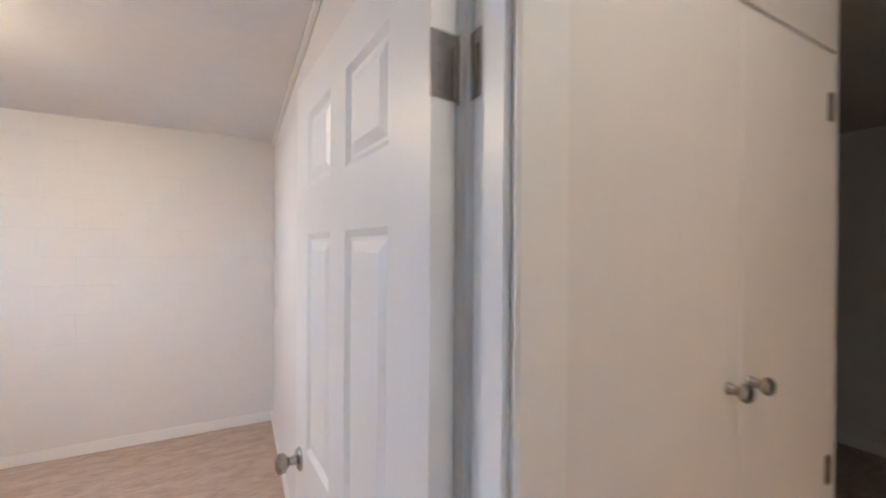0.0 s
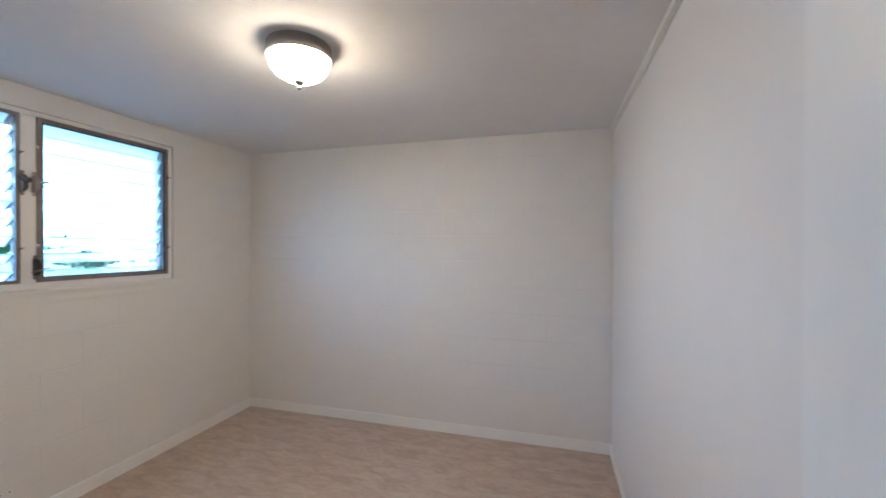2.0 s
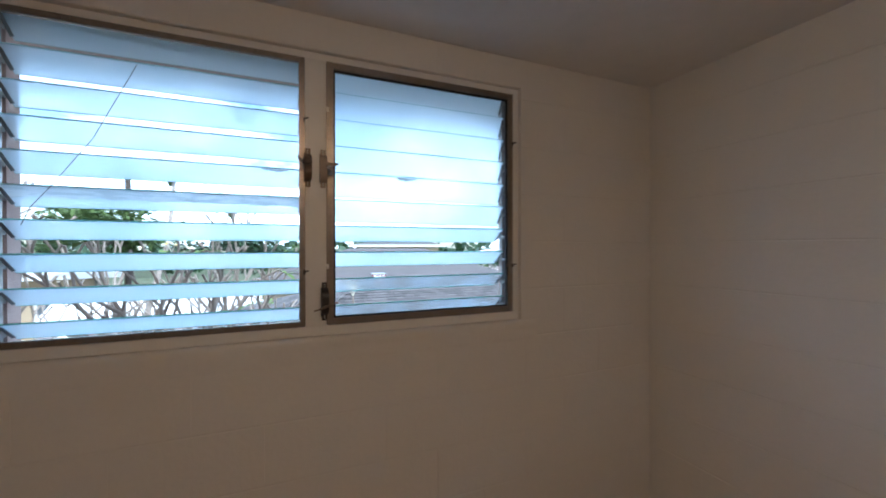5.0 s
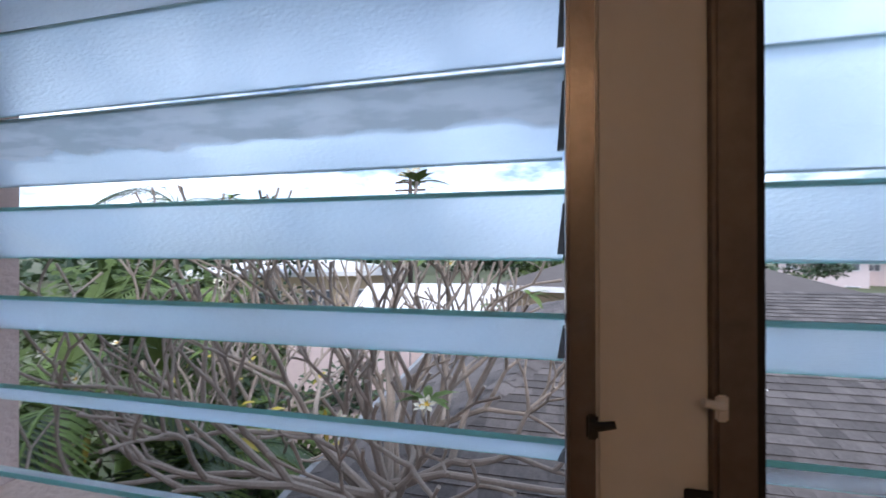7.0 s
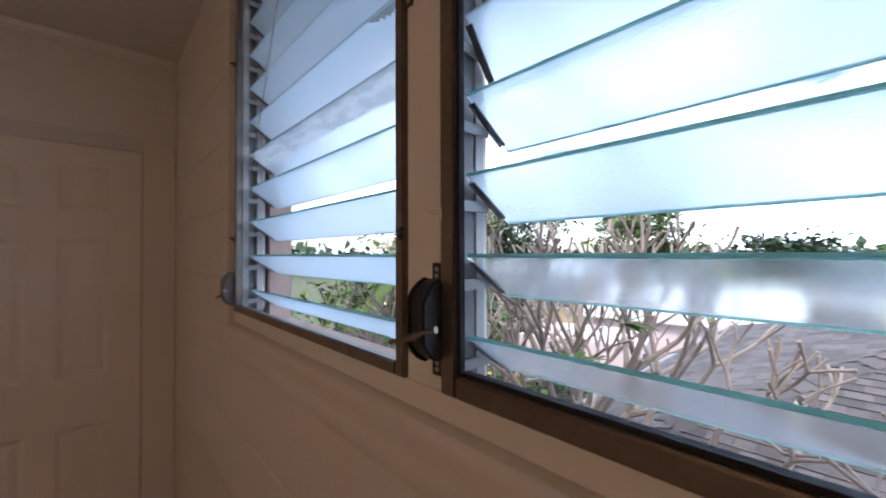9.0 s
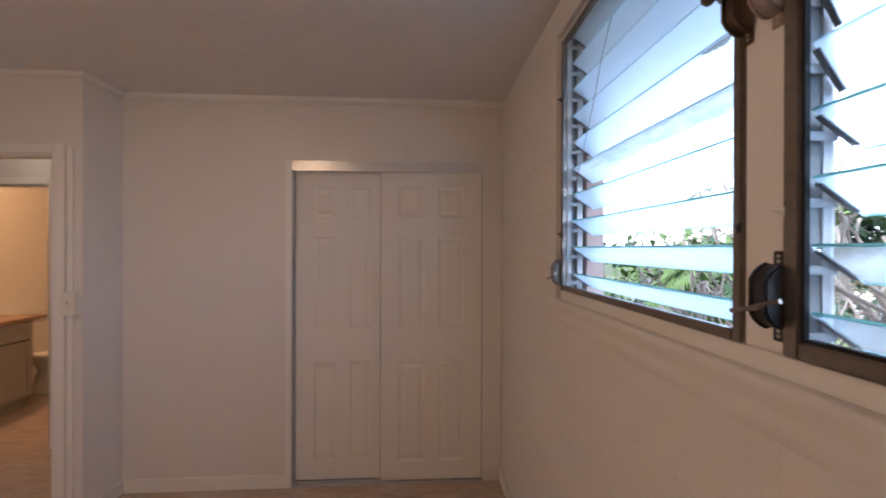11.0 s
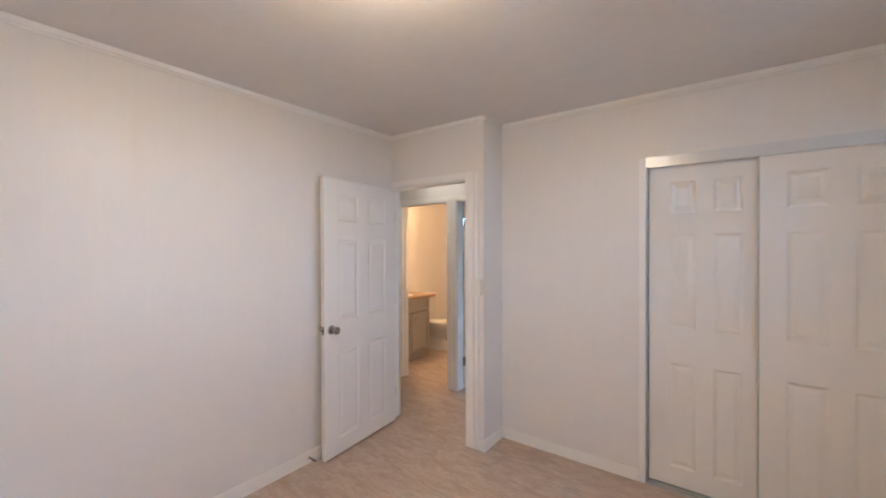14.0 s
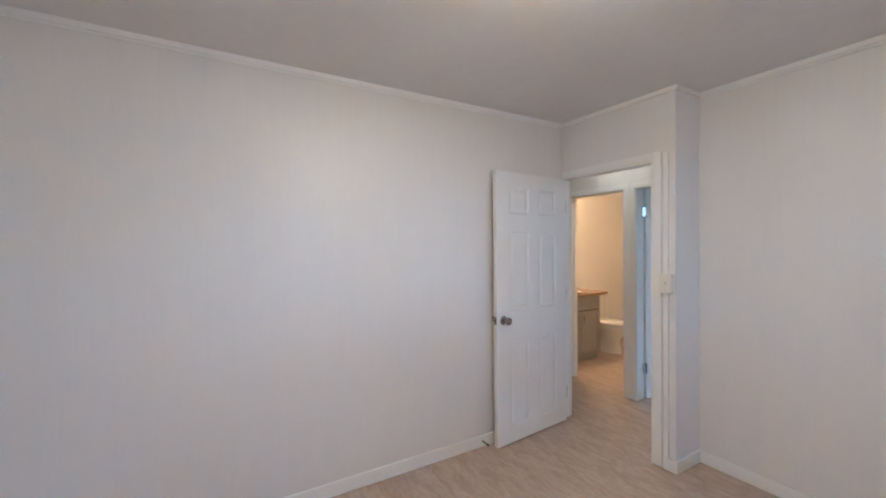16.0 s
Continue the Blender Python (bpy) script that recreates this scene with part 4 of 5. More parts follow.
# neighbouring house with a hipped shingle roof
nb = thing("neighbour_house", "pink neighbouring house with a hipped grey-brown shingle roof", "house")
RX, EX = -9.8, -4.55           # ridge and near eave
RY, EY, FY = 3.2, -0.30, 13.0  # hip end of the ridge, hip eave, far end
RZ, EZ = roof_z(RX), roof_z(EX)
bm = bmesh.new()
P = [bm.verts.new(p) for p in ((EX, EY, EZ), (EX, FY, EZ), (RX, FY, RZ), (RX, RY, RZ), (RX - 5.2, EY, EZ), (RX - 5.2, FY, EZ))]
for q in ((0, 1, 2, 3), (0, 3, 4), (3, 2, 5, 4)):
    bm.faces.new([P[k] for k in q])
r = bmesh.ops.extrude_face_region(bm, geom=bm.faces[:])
bmesh.ops.translate(bm, vec=(0, 0, -0.12), verts=[v for v in r["geom"] if isinstance(v, bmesh.types.BMVert)])
roof = part("roof", bm, M_ROOF_J, nb, "hipped roof of weathered grey-brown shingles")
part("wall", boxes((RX - 4.7, EX - 0.5, EY + 0.5, FY - 0.5, GZ, EZ - 0.05)), M_PINKW, nb, "pink painted wall")
part("gutter", boxes((EX, EX + 0.09, EY - 0.05, FY, EZ - 0.12, EZ - 0.01)), M_SILLM, nb)
part("gutter", boxes((RX - 5.2, EX, EY - 0.09, EY, EZ - 0.12, EZ - 0.01)), M_SILLM, nb)


def hip_y(x):
    return RY + (EY - RY) * (x - RX) / (EX - RX)


def vent_pipe(x, y, h=0.25):
    v = thing("vent_pipe", "white roof vent pipe with a metal flashing", "vent pipe", "roof vent pipes", m=pose(x, y, roof_z(x)))
    part("pipe", lathe([(0, -0.02), (0.026, -0.02), (0.026, h), (0.021, h), (0.021, h - 0.05), (0, h - 0.05)], 14), M_WHITE, v, smooth=True)
    part("collar", lathe([(0.034, 0.0), (0.05, 0.0), (0.036, 0.06), (0.034, 0.06)], 14), M_DARKM, v)
    part("flashing", boxes((-0.04, 0.08, -0.06, 0.06, -0.005, 0.010)), M_WHITE, v).rotation_euler = (0, radians(14), 0)


vent_pipe(-7.28, 3.68)
vent_pipe(-7.18, 5.15)
cap = thing("roof_ventilator", "small red and white ventilator on the shingle ridge", "roof vent", m=pose(RX + 0.05, RY + 0.22, RZ))
part("hood", boxes((-0.10, 0.10, -0.15, 0.15, 0.07, 0.09), bevel=0.01), M_ALU_L, cap)
part("body", boxes((-0.08, 0.08, -0.12, 0.12, -0.02, 0.0698)), M_REDM, cap, "rust-red louvred body")
for k in range(6):
    part("slat", boxes((0.0802, 0.086, -0.115 + 0.04 * k, -0.095 + 0.04 * k, -0.02, 0.069)), M_WHITE, cap)


def house(label, x, y, rz, w, d, z_eave, z_ridge, wall, roofm, storeys=2, cat="house", win=4):
    """A far house: walls, hipped roof, window openings with frames."""
    h = thing("distant_house", label, cat, "distant houses", m=pose(x, y, 0, 0, 0, rz))
    part("wall", boxes((-w / 2, w / 2, 0, d, GZ, z_eave)), wall, h)
    b = bmesh.new()
    o = 0.6
    p = [b.verts.new(q) for q in ((-w / 2 - o, -o, z_eave), (w / 2 + o, -o, z_eave), (w / 2 + o, d + o, z_eave), (-w / 2 - o, d + o, z_eave), (-w / 2 + d / 2.4, d / 2, z_ridge), (w / 2 - d / 2.4, d / 2, z_ridge))]
    for q in ((0, 1, 5, 4), (1, 2, 5), (2, 3, 4, 5), (3, 0, 4), (3, 2, 1, 0)):
        b.faces.new([p[k] for k in q])
    part("roof", b, roofm, h)
    part("fascia", boxes((-w / 2 - o, w / 2 + o, -o - 0.03, -o, z_eave - 0.18, z_eave + 0.02)), M_WHITE, h)
    for s in range(storeys):
        zb = z_eave - 1.75 - 2.7 * s
        if s == 0 and w > 9:
            part("balcony", boxes((0.5, w / 2 - 0.2, -1.2, -0.001, zb - 0.9, zb - 0.7), (0.5, w / 2 - 0.2, -1.2, -1.1, zb - 0.7, zb + 0.2)), wall, h)
        for k in range(win):
            xa = -w / 2 + w * (k + 0.5) / win
            f = part("window", boxes((xa - 0.6, xa + 0.6, -0.04, -0.002, zb, zb + 0.9)), M_WHITE, h)
            part("pane", boxes((xa - 0.54, xa - 0.03, -0.06, -0.041, zb + 0.06, zb + 0.84)), M_PANE, f)
            part("pane", boxes((xa + 0.03, xa + 0.54, -0.06, -0.041, zb + 0.06, zb + 0.84)), M_PANE, f)
    return h


house("pale pink two-storey house with white-framed windows", -59.4, 36.7, 58, 8.0, 7, 0.95, 1.45, M_PINKW, M_WROOF, win=3)
house("long pale pink house with a balcony under a low roof", -58.3, 47.6, 50, 13.0, 8, 0.75, 1.5, M_PINKW, M_ROOF_F, win=5)
house("tan house with a brown hipped roof", -57.2, 57.8, 44, 8.5, 8, 0.3, 1.6, M_TANW, M_ROOF_F, win=3)
house("tan house half hidden behind brown roofs", -38, 12, 70, 8, 6, 1.9, 2.5, M_TANW, M_ROOF_F, 1)
house("low house with a broad brown hipped roof", -17.5, 5.8, 78, 10, 7.5, 0.35, 1.62, M_TANW, M_ROOF_F, 1)
house("low house with a long white metal roof", -19, -9, 118, 9, 6, 0.7, 1.2, M_TANW, M_WROOF, 1)
shed = thing("white_roofed_shed", "low shed with sloping white metal roof sheets", "shed", m=pose(-14.5, -1.4, 0, 0, 0, 100))
for k in range(5):
    b = boxes((-2.6 + 1.05 * k, -1.56 + 1.05 * k, 0, 3.4, 0, 0.05))
    part("roof_sheet", b, M_WROOF, shed).matrix_local = pose(0, 0, -0.35, 12)
part("wall", boxes((-2.5, 2.5, 0.2, 3.2, GZ, -0.32)), M_PINKW, shed)
pw = thing("garden_building", "low dusty pink garden building with a dark eave", "outbuilding", m=pose(-10.8, -2.0, 0, 0, 0, 106))
part("wall", boxes((-1.5, 1.1, 0, 2, GZ, -0.30)), M_PINKW, pw)
part("eave", boxes((-1.6, 1.2, -0.25, 0.0, -1.45, -1.30)), M_POLE, pw)


def pole(label, x, y, top, arms):
    p = thing("utility_pole", label, "utility pole", "utility poles", m=pose(x, y, 0))
    part("pole", lathe([(0, GZ), (0.16, GZ), (0.11, top), (0, top)], 10), M_POLE, p)
    for z in arms:
        part("crossarm", boxes((-0.05, 0.05, -0.9, 0.9, top - z - 0.06, top - z + 0.06)), M_POLE, p)
    return p


pole("dark timber utility pole among the houses", -25, 20.2, 4.3, (0.35,))
pole("dark timber utility pole behind the trees", -24, -4.92, 5.75, (0.2, 0.65))


pl = thing("power_line", "thin black power lines strung between the poles", "power line")
for dz, dy in ((0.0, -0.8), (0.0, 0.8), (0.5, 0.0)):
    for a, b in (((-25, 20.2 + dy, 3.7 - dz), (-24, -4.92 + dy, 5.6 - dz)), ((-25, 20.2 + dy, 3.7 - dz), (-30, 60 + dy, 4.5 - dz))):
        part("cable", tube(bmesh.new(), [tuple(Vector(a).lerp(Vector(b), k / 8) - Vector((0, 0, 0.9 * math.sin(math.pi * k / 8)))) for k in range(9)], [0.012] * 9, 5), M_DARKM, pl)


# ---- plants ----
def leaf(bm, o, d, n, length, width, droop=0.15, segs=3):
    """A pointed leaf blade from o along d, folded on its midrib."""
    d, n = d.normalized(), n.normalized()
    s = d.cross(n).normalized()
    mids, lefts, rights = [], [], []
    for k in range(segs + 1):
        u = k / segs
        p = o + d * (length * u) - Vector((0, 0, 1)) * (droop * length * u * u)
        w = width * 0.5 * math.sin(math.pi * min(0.97, 0.06 + 0.92 * u ** 0.85))
        mids.append(bm.verts.new(p))
        lefts.append(bm.verts.new(p + s * w + n * (0.18 * w)))
        rights.append(bm.verts.new(p - s * w + n * (0.18 * w)))
    for k in range(segs):
        bm.faces.new((mids[k], mids[k + 1], lefts[k + 1], lefts[k]))
        bm.faces.new((mids[k], rights[k], rights[k + 1], mids[k + 1]))


rnd = random.Random(7)


def rand_dir(up=0.0):
    v = Vector((rnd.gauss(0, 1), rnd.gauss(0, 1), rnd.gauss(0, 1) + up))
    return v.normalized()


def plumeria(label, base, fork, spread, seed, depth=6, crown=None, sprays=()):
    """Bare forked grey branches with blunt tips, a few leaves and flowers."""
    t = thing("plumeria_tree", label, "tree")
    g = random.Random(seed)
    tips = []
    trunk = tube(bmesh.new(), [base, tuple((Vector(base) * 2 + Vector(fork)) / 3), fork], [0.13, 0.10, 0.085], 10)
    part("trunk", trunk, M_BARK, t, smooth=True)

    def grow(wood, p, d, length, rad, level):
        bend = Vector((g.uniform(-1, 1), g.uniform(-1, 1), g.uniform(-0.2, 1.1))) * 0.34
        r2 = max(0.0072, rad * 0.80)
        pts, way = [p], d
        for k in range(4):
            way = (way + bend * 0.3 + Vector((g.uniform(-1, 1), g.uniform(-1, 1), g.uniform(-1, 1))) * 0.07).normalized()
            pts.append(pts[-1] + way * (length * 0.25))
        knob = 1.0 if level else 1.25
        tube(wood, pts, [rad * 1.08, rad * 0.95, (rad + r2) / 2, r2 * 0.98, r2 * knob], 7)
        q2, d2 = pts[-1], way
        if level == 0 or (level < 3 and g.random() < 0.12):
            tips.append((q2, d2))
            return
        n = 3 if g.random() < 0.28 else 2
        a0 = g.uniform(0, 6.28)
        side = d2.cross(Vector((0.2, 0.3, 0.9))).normalized()
        other = d2.cross(side)
        for k in range(n):
            a = a0 + 6.28 * k / n + g.uniform(-0.4, 0.4)
            ang = radians(g.uniform(22, 46))
            e = d2 * math.cos(ang) + (side * math.cos(a) + other * math.sin(a)) * math.sin(ang)
            e = (e + Vector((0, 0, 0.08 if level > 3 else 0.30))).normalized()
            grow(wood, q2, e, length * g.uniform(0.66, 0.88), r2 * 0.90, level - 1)

    for d, ln in spread:
        wood = bmesh.new()
        start = Vector(fork).lerp(Vector(base), g.uniform(0.0, 0.10))
        grow(wood, start, Vector(d).normalized(), ln, 0.032, depth - 1)
        part("branch", wood, M_BARK, t, "bare forked grey branch", True)
    if crown:
        stalk = Vector(crown)
        mid = (Vector(fork) + stalk) / 2 + Vector((0.1, -0.12, -0.15))
        part("branch", tube(bmesh.new(), [fork, tuple((Vector(fork) + mid) / 2 + Vector((0.04, 0.05, 0))), tuple(mid), tuple((mid + stalk) / 2 + Vector((0, 0.05, 0))), tuple(stalk)], [0.04, 0.032, 0.025, 0.019, 0.016], 8), M_BARK, t, "bare forked grey branch", True)
        lv = bmesh.new()
        for k in range(9):
            a = 0.7 * k
            leaf(lv, stalk, Vector((math.cos(a), math.sin(a), g.uniform(0.1, 0.9))), Vector((0, 0, 1)), g.uniform(0.22, 0.36), 0.09, 0.25, 4)
        part("sprig", lv, M_LEAF_L, t, "fresh green leafy sprig")
        tips += [(stalk + Vector((g.uniform(-0.14, 0.14), g.uniform(-0.2, 0.1), g.uniform(0.0, 0.16))), None) for k in range(22)]
    if sprays:
        limb = [Vector(fork), Vector((-5.25, 1.1, 0.42)), Vector((-5.05, 1.7, 0.52)), Vector((-5.0, 2.15, 0.60)), Vector((-4.98, 2.5, 0.66))]
        wood = tube(bmesh.new(), [tuple(p) for p in limb], [0.030, 0.020, 0.015, 0.012, 0.010], 8)
        for q in sprays:
            q = Vector(q)
            a = min(limb[1:], key=lambda p: (p - q).length) + Vector((0, g.uniform(-0.05, 0.05), 0))
            mid = a.lerp(q, 0.5) + Vector((g.uniform(-0.08, 0.08), g.uniform(-0.10, 0.10), -0.03))
            tube(wood, [tuple(a), tuple(mid), tuple(q)], [0.010, 0.0085, 0.0075], 7)
            for e in range(2):
                end = mid + Vector((g.uniform(-0.2, 0.1), g.uniform(-0.22, 0.22), g.uniform(0.08, 0.24)))
                tube(wood, [tuple(mid), tuple(mid.lerp(end, 0.5) + Vector((0, 0.02, -0.03))), tuple(end)], [0.008, 0.0075, 0.008], 7)
            tips += [(q, None)] * 2
        part("branch", wood, M_BARK, t, "bare forked grey branch", True)
    for p, d in tips:
        u = g.random()
        if d and (u < 0.05 or (p.z > 1.7 and u < 0.2)):
            lv = bmesh.new()
            for k in range(g.randint(3, 7)):
                a = g.uniform(0, 6.28)
                leaf(lv, p, Vector((math.cos(a), math.sin(a), g.uniform(0.0, 0.7))), Vector((0, 0, 1)), g.uniform(0.10, 0.20), g.uniform(0.035, 0.055), 0.3)
            part("sprig", lv, M_LEAF_L, t, "fresh green leafy sprig")
        elif u < ((0.14 if p.y < -0.4 else 0.07) if d else 1):
            for k in range(g.randint(1, 2)):
                fl, fy = bmesh.new(), bmesh.new()
                c = p + Vector((g.uniform(-0.04, 0.04), g.uniform(-0.04, 0.04), g.uniform(0.03, 0.07)))
                ax = Vector((g.uniform(0.1, 1), g.uniform(-0.5, 0.5), g.uniform(0.2, 1))).normalized()
                s1 = ax.cross(Vector((0.1, 0.9, 0.2))).normalized()
                s2 = ax.cross(s1)
                tube(fl, [p, c - ax * 0.006], [0.003, 0.003], 5)
                for m in range(5):
                    a = 6.28 * m / 5
                    e = s1 * math.cos(a) + s2 * math.sin(a)
                    leaf(fl, c + e * 0.006, e + ax * 0.35, ax, 0.036, 0.023, 0.0, 2)
                    leaf(fy, c + ax * 0.002, e + ax * 0.42, ax, 0.015, 0.010, 0.0, 2)
                f = part("flower", fl, M_PETAL, t, "cream white five-petalled flower")
                part("throat", fy, M_PETAL_Y, f, "yellow flower throat")
    return t


plumeria("plumeria tree with bare forked grey branches and few flowers", (-5.6, 0.75, GZ), (-5.45, 0.68, 0.18),
         [((-0.2, -1.0, 0.36), 0.72), ((0.45, -0.9, 0.40), 0.66), ((0.1, -1.0, 0.15), 0.74), ((-0.5, -0.9, 0.25), 0.70), ((0.15, 0.6, 0.85), 0.58), ((-0.5, 0.55, 0.7), 0.54), ((0.15, -0.35, 0.95), 0.54), ((-0.8, -0.4, 0.5), 0.56), ((0.5, 0.1, 0.75), 0.46), ((-0.6, 0.1, 0.8), 0.5), ((0.0, 1.0, 0.5), 0.5)], 11, 6, (-6.63, 0.54, 2.36), ((-4.9, 1.86, 0.92), (-4.9, 2.22, 0.90), (-5.2, 2.11, 1.26), (-4.9, 2.42, 1.0)))
plumeria("second bare plumeria tree further back in the garden", (-6.9, -1.5, GZ), (-6.8, -1.4, -0.35),
         [((0.4, 0.6, 0.8), 0.5), ((-0.4, 0.7, 0.7), 0.5), ((0.5, -0.5, 0.8), 0.5), ((-0.3, -0.6, 0.9), 0.5), ((0.1, 0.1, 1.0), 0.5)], 23, 5)


def torn_leaf(bm, o, d, n, length, width, droop, g):
    """A broad banana leaf: a midrib with blade strips torn apart at their ends."""
    d = d.normalized()
    s = d.cross(n).normalized()
    n = s.cross(d).normalized()
    k = 22

    def rib(u):
        return o + d * (length * u) - Vector((0, 0, 1)) * (droop * length * u * u)
    tube(bm, [tuple(rib(i / 6)) for i in range(7)], [0.016 * (1 - 0.8 * i / 6) for i in range(7)], 5)
    for e in (1, -1):
        sag = 0.0
        for i in range(3, k):
            u0, u1 = i / k, (i + 1) / k
            w0 = width * 0.5 * math.sin(math.pi * min(0.97, 0.08 + 0.9 * u0 ** 0.85))
            w1 = width * 0.5 * math.sin(math.pi * min(0.97, 0.08 + 0.9 * u1 ** 0.85))
            torn = g.random() < 0.6
            if torn:
                sag = g.uniform(-0.25, 0.35)
            gap = 0.35 if torn else 0.0
            p0, p1 = rib(u0), rib(u1)
            lean = d * (0.35 * w0)
            q0 = p0 + s * (e * w0) + lean + n * (0.2 * w0) - Vector((0, 0, 1)) * (sag * w0) + (p1 - p0) * gap
            q1 = p1 + s * (e * w1) + lean + n * (0.2 * w1) - Vector((0, 0, 1)) * (sag * w1)
            bm.faces.new([bm.verts.new(q) for q in ((p0, p1, q1, q0) if e > 0 else (p1, p0, q0, q1))])


def banana(x, y, n, top, seed):
    g = random.Random(seed)
    t = thing("banana_plant", "banana plant with broad torn green leaves", "banana plant", "banana plants", m=pose(x, y, GZ))
    part("stem", lathe([(0, 0), (0.12, 0), (0.08, top * 0.6), (0, top * 0.62)], 12), M_LEAF_L, t, smooth=True)
    for k in range(n):
        a = 6.28 * k / n + g.uniform(-0.4, 0.4)
        b = bmesh.new()
        o = Vector((0, 0, top * g.uniform(0.5, 0.62)))
        d = Vector((math.cos(a) * 0.7, math.sin(a) * 0.7, g.uniform(0.5, 1.3)))
        torn_leaf(b, o, d, Vector((-math.cos(a), -math.sin(a), 1.0)), g.uniform(1.1, 1.7), g.uniform(0.22, 0.36), g.uniform(0.3, 0.7), g)
        part("leaf", b, M_LEAF if k % 3 else M_LEAF_L, t)
    for k in range(2):
        a = g.uniform(0, 6.28)
        b = bmesh.new()
        torn_leaf(b, Vector((0, 0, top * 0.6)), Vector((math.cos(a) * 0.45, math.sin(a) * 0.45, 1.0)), Vector((-math.cos(a), -math.sin(a), 0.5)), (g.uniform(4.5, 4.9) - top * 0.6) * 1.1, g.uniform(0.20, 0.28), 0.15, g)
        part("leaf", b, M_LEAF, t)


def palm(x, y, trunk_h, fronds, length, seed):
    g = random.Random(seed)
    t = thing("palm_tree", "green palm with feathery arching fronds", "palm", "palms", m=pose(x, y, GZ))
    part("trunk", lathe([(0, 0), (0.11, 0), (0.07, trunk_h), (0, trunk_h)], 10), M_BARK, t)
    for k in range(fronds):
        a = 6.28 * k / fronds + g.uniform(-0.3, 0.3)
        b = bmesh.new()
        up = g.uniform(0.3, 1.4)
        pts = []
        for i in range(15):
            u = i / 14
            pts.append(Vector((math.cos(a) * length * u * 0.8, math.sin(a) * length * u * 0.8, trunk_h + length * (up * u * 0.6 - 0.75 * u * u))))
        tube(b, pts, [0.014 * (1 - 0.8 * i / 14) + 0.003 for i in range(15)], 5)
        for i in range(2, 15):
            for j in (0.0, 0.5):
                o = pts[i] if not j else (pts[i] + pts[i - 1]) / 2
                dr = (pts[i] - pts[i - 1]).normalized()
                sd = dr.cross(Vector((0, 0, 1))).normalized()
                ll = length * 0.30 * math.sin(math.pi * (0.12 + 0.82 * i / 15))
                for s in (1, -1):
                    leaf(b, o, dr * 0.7 + sd * s, Vector((0, 0, 1)), ll, 0.035, 0.35, 2)
        part("frond", b, (M_LEAF, M_LEAF_D, M_LEAF_L)[k % 3], t)


def bushy(name, label, cat, x, y, zc, rx, rz, n, size, material, seed, trunk=True, group=""):
    """A crown of many small leaves in uneven clumps round limbs."""
    g = random.Random(seed)
    t = thing(name, label, cat, group, m=pose(x, y, 0))
    if trunk:
        b = tube(bmesh.new(), [(0, 0, GZ), (0.1, 0.05, (GZ + zc) / 2), (0, 0, zc)], [0.16, 0.12, 0.06], 8)
        for k in range(6):
            a = k * 1.05
            tube(b, [(0.05, 0.03, zc - rz * 0.6), (math.cos(a) * rx * 0.35, math.sin(a) * rx * 0.35, zc - rz * 0.1), (math.cos(a) * rx * 0.75, math.sin(a) * rx * 0.75, zc + rz * 0.3)], [0.06, 0.04, 0.015], 6)
        part("trunk", b, M_BARK, t)
    clumps = []
    if not trunk:
        b = bmesh.new()
        for k in range(7):
            a = k * 0.9 + seed
            tube(b, [(0.1 * math.cos(a), 0.1 * math.sin(a), GZ), (0.3 * rx * math.cos(a), 0.3 * rx * math.sin(a), (GZ + zc) / 2), (0.7 * rx * math.cos(a + 0.3), 0.7 * rx * math.sin(a + 0.3), zc + rz * 0.4)], [0.03, 0.022, 0.008], 6)
        part("stems", b, M_BARK, t)
    for k in range(16):
        v = Vector((g.gauss(0, 1), g.gauss(0, 1), g.gauss(0, 1))).normalized() * g.uniform(0.35, 1.0)
        clumps.append((Vector((v.x * rx, v.y * rx, zc + v.z * rz)), g.uniform(0.25, 0.5)))
    b = bmesh.new()
    for k in range(n):
        c, r = clumps[k % len(clumps)]
        v = Vector((g.gauss(0, 1), g.gauss(0, 1), g.gauss(0, 1))).normalized() * (g.random() ** 0.5)
        o = c + Vector((v.x * rx * r, v.y * rx * r, v.z * rz * r))
        leaf(b, o, Vector((g.uniform(-1, 1), g.uniform(-1, 1), g.uniform(-0.5, 0.8))), Vector((g.uniform(-0.5, 0.5), g.uniform(-0.5, 0.5), 1)), size * g.uniform(0.6, 1.3), size * 0.5, 0.2, 2)
    part("crown", b, material, t)
    return t


banana(-5.7, -2.7, 9, 4.7, 3)
banana(-6.9, -3.3, 9, 5.2, 5)
banana(-6.4, -1.9, 8, 4.2, 8)
banana(-8.6, -3.4, 8, 5.0, 13)
palm(-6.0, -1.35, 2.5, 11, 1.4, 14)
palm(-6.9, -2.4, 3.9, 10, 1.3, 17)
palm(-5.3, -1.9, 3.3, 12, 1.5, 4)
palm(-10.9, -4.7, 5.3, 12, 1.9, 6)
palm(-12.2, -8.2, 5.8, 11, 2.2, 9)
bushy("garden_shrub", "tall leafy green hedge shrub behind the bananas", "shrub", -7.6, -5.0, 0.5, 2.2, 1.3, 2200, 0.2, M_LEAF, 71, False, "garden shrubs")
bushy("garden_shrub", "tall dark hedge shrub behind the bananas", "shrub", -11.0, -5.2, 0.2, 2.2, 1.2, 2000, 0.2, M_LEAF_D, 73, False, "garden shrubs")
bushy("garden_shrub", "tall leafy green shrub between the banana plants", "shrub", -7.4, -3.0, -0.2, 1.6, 1.3, 1800, 0.17, M_LEAF, 61, False, "garden shrubs")
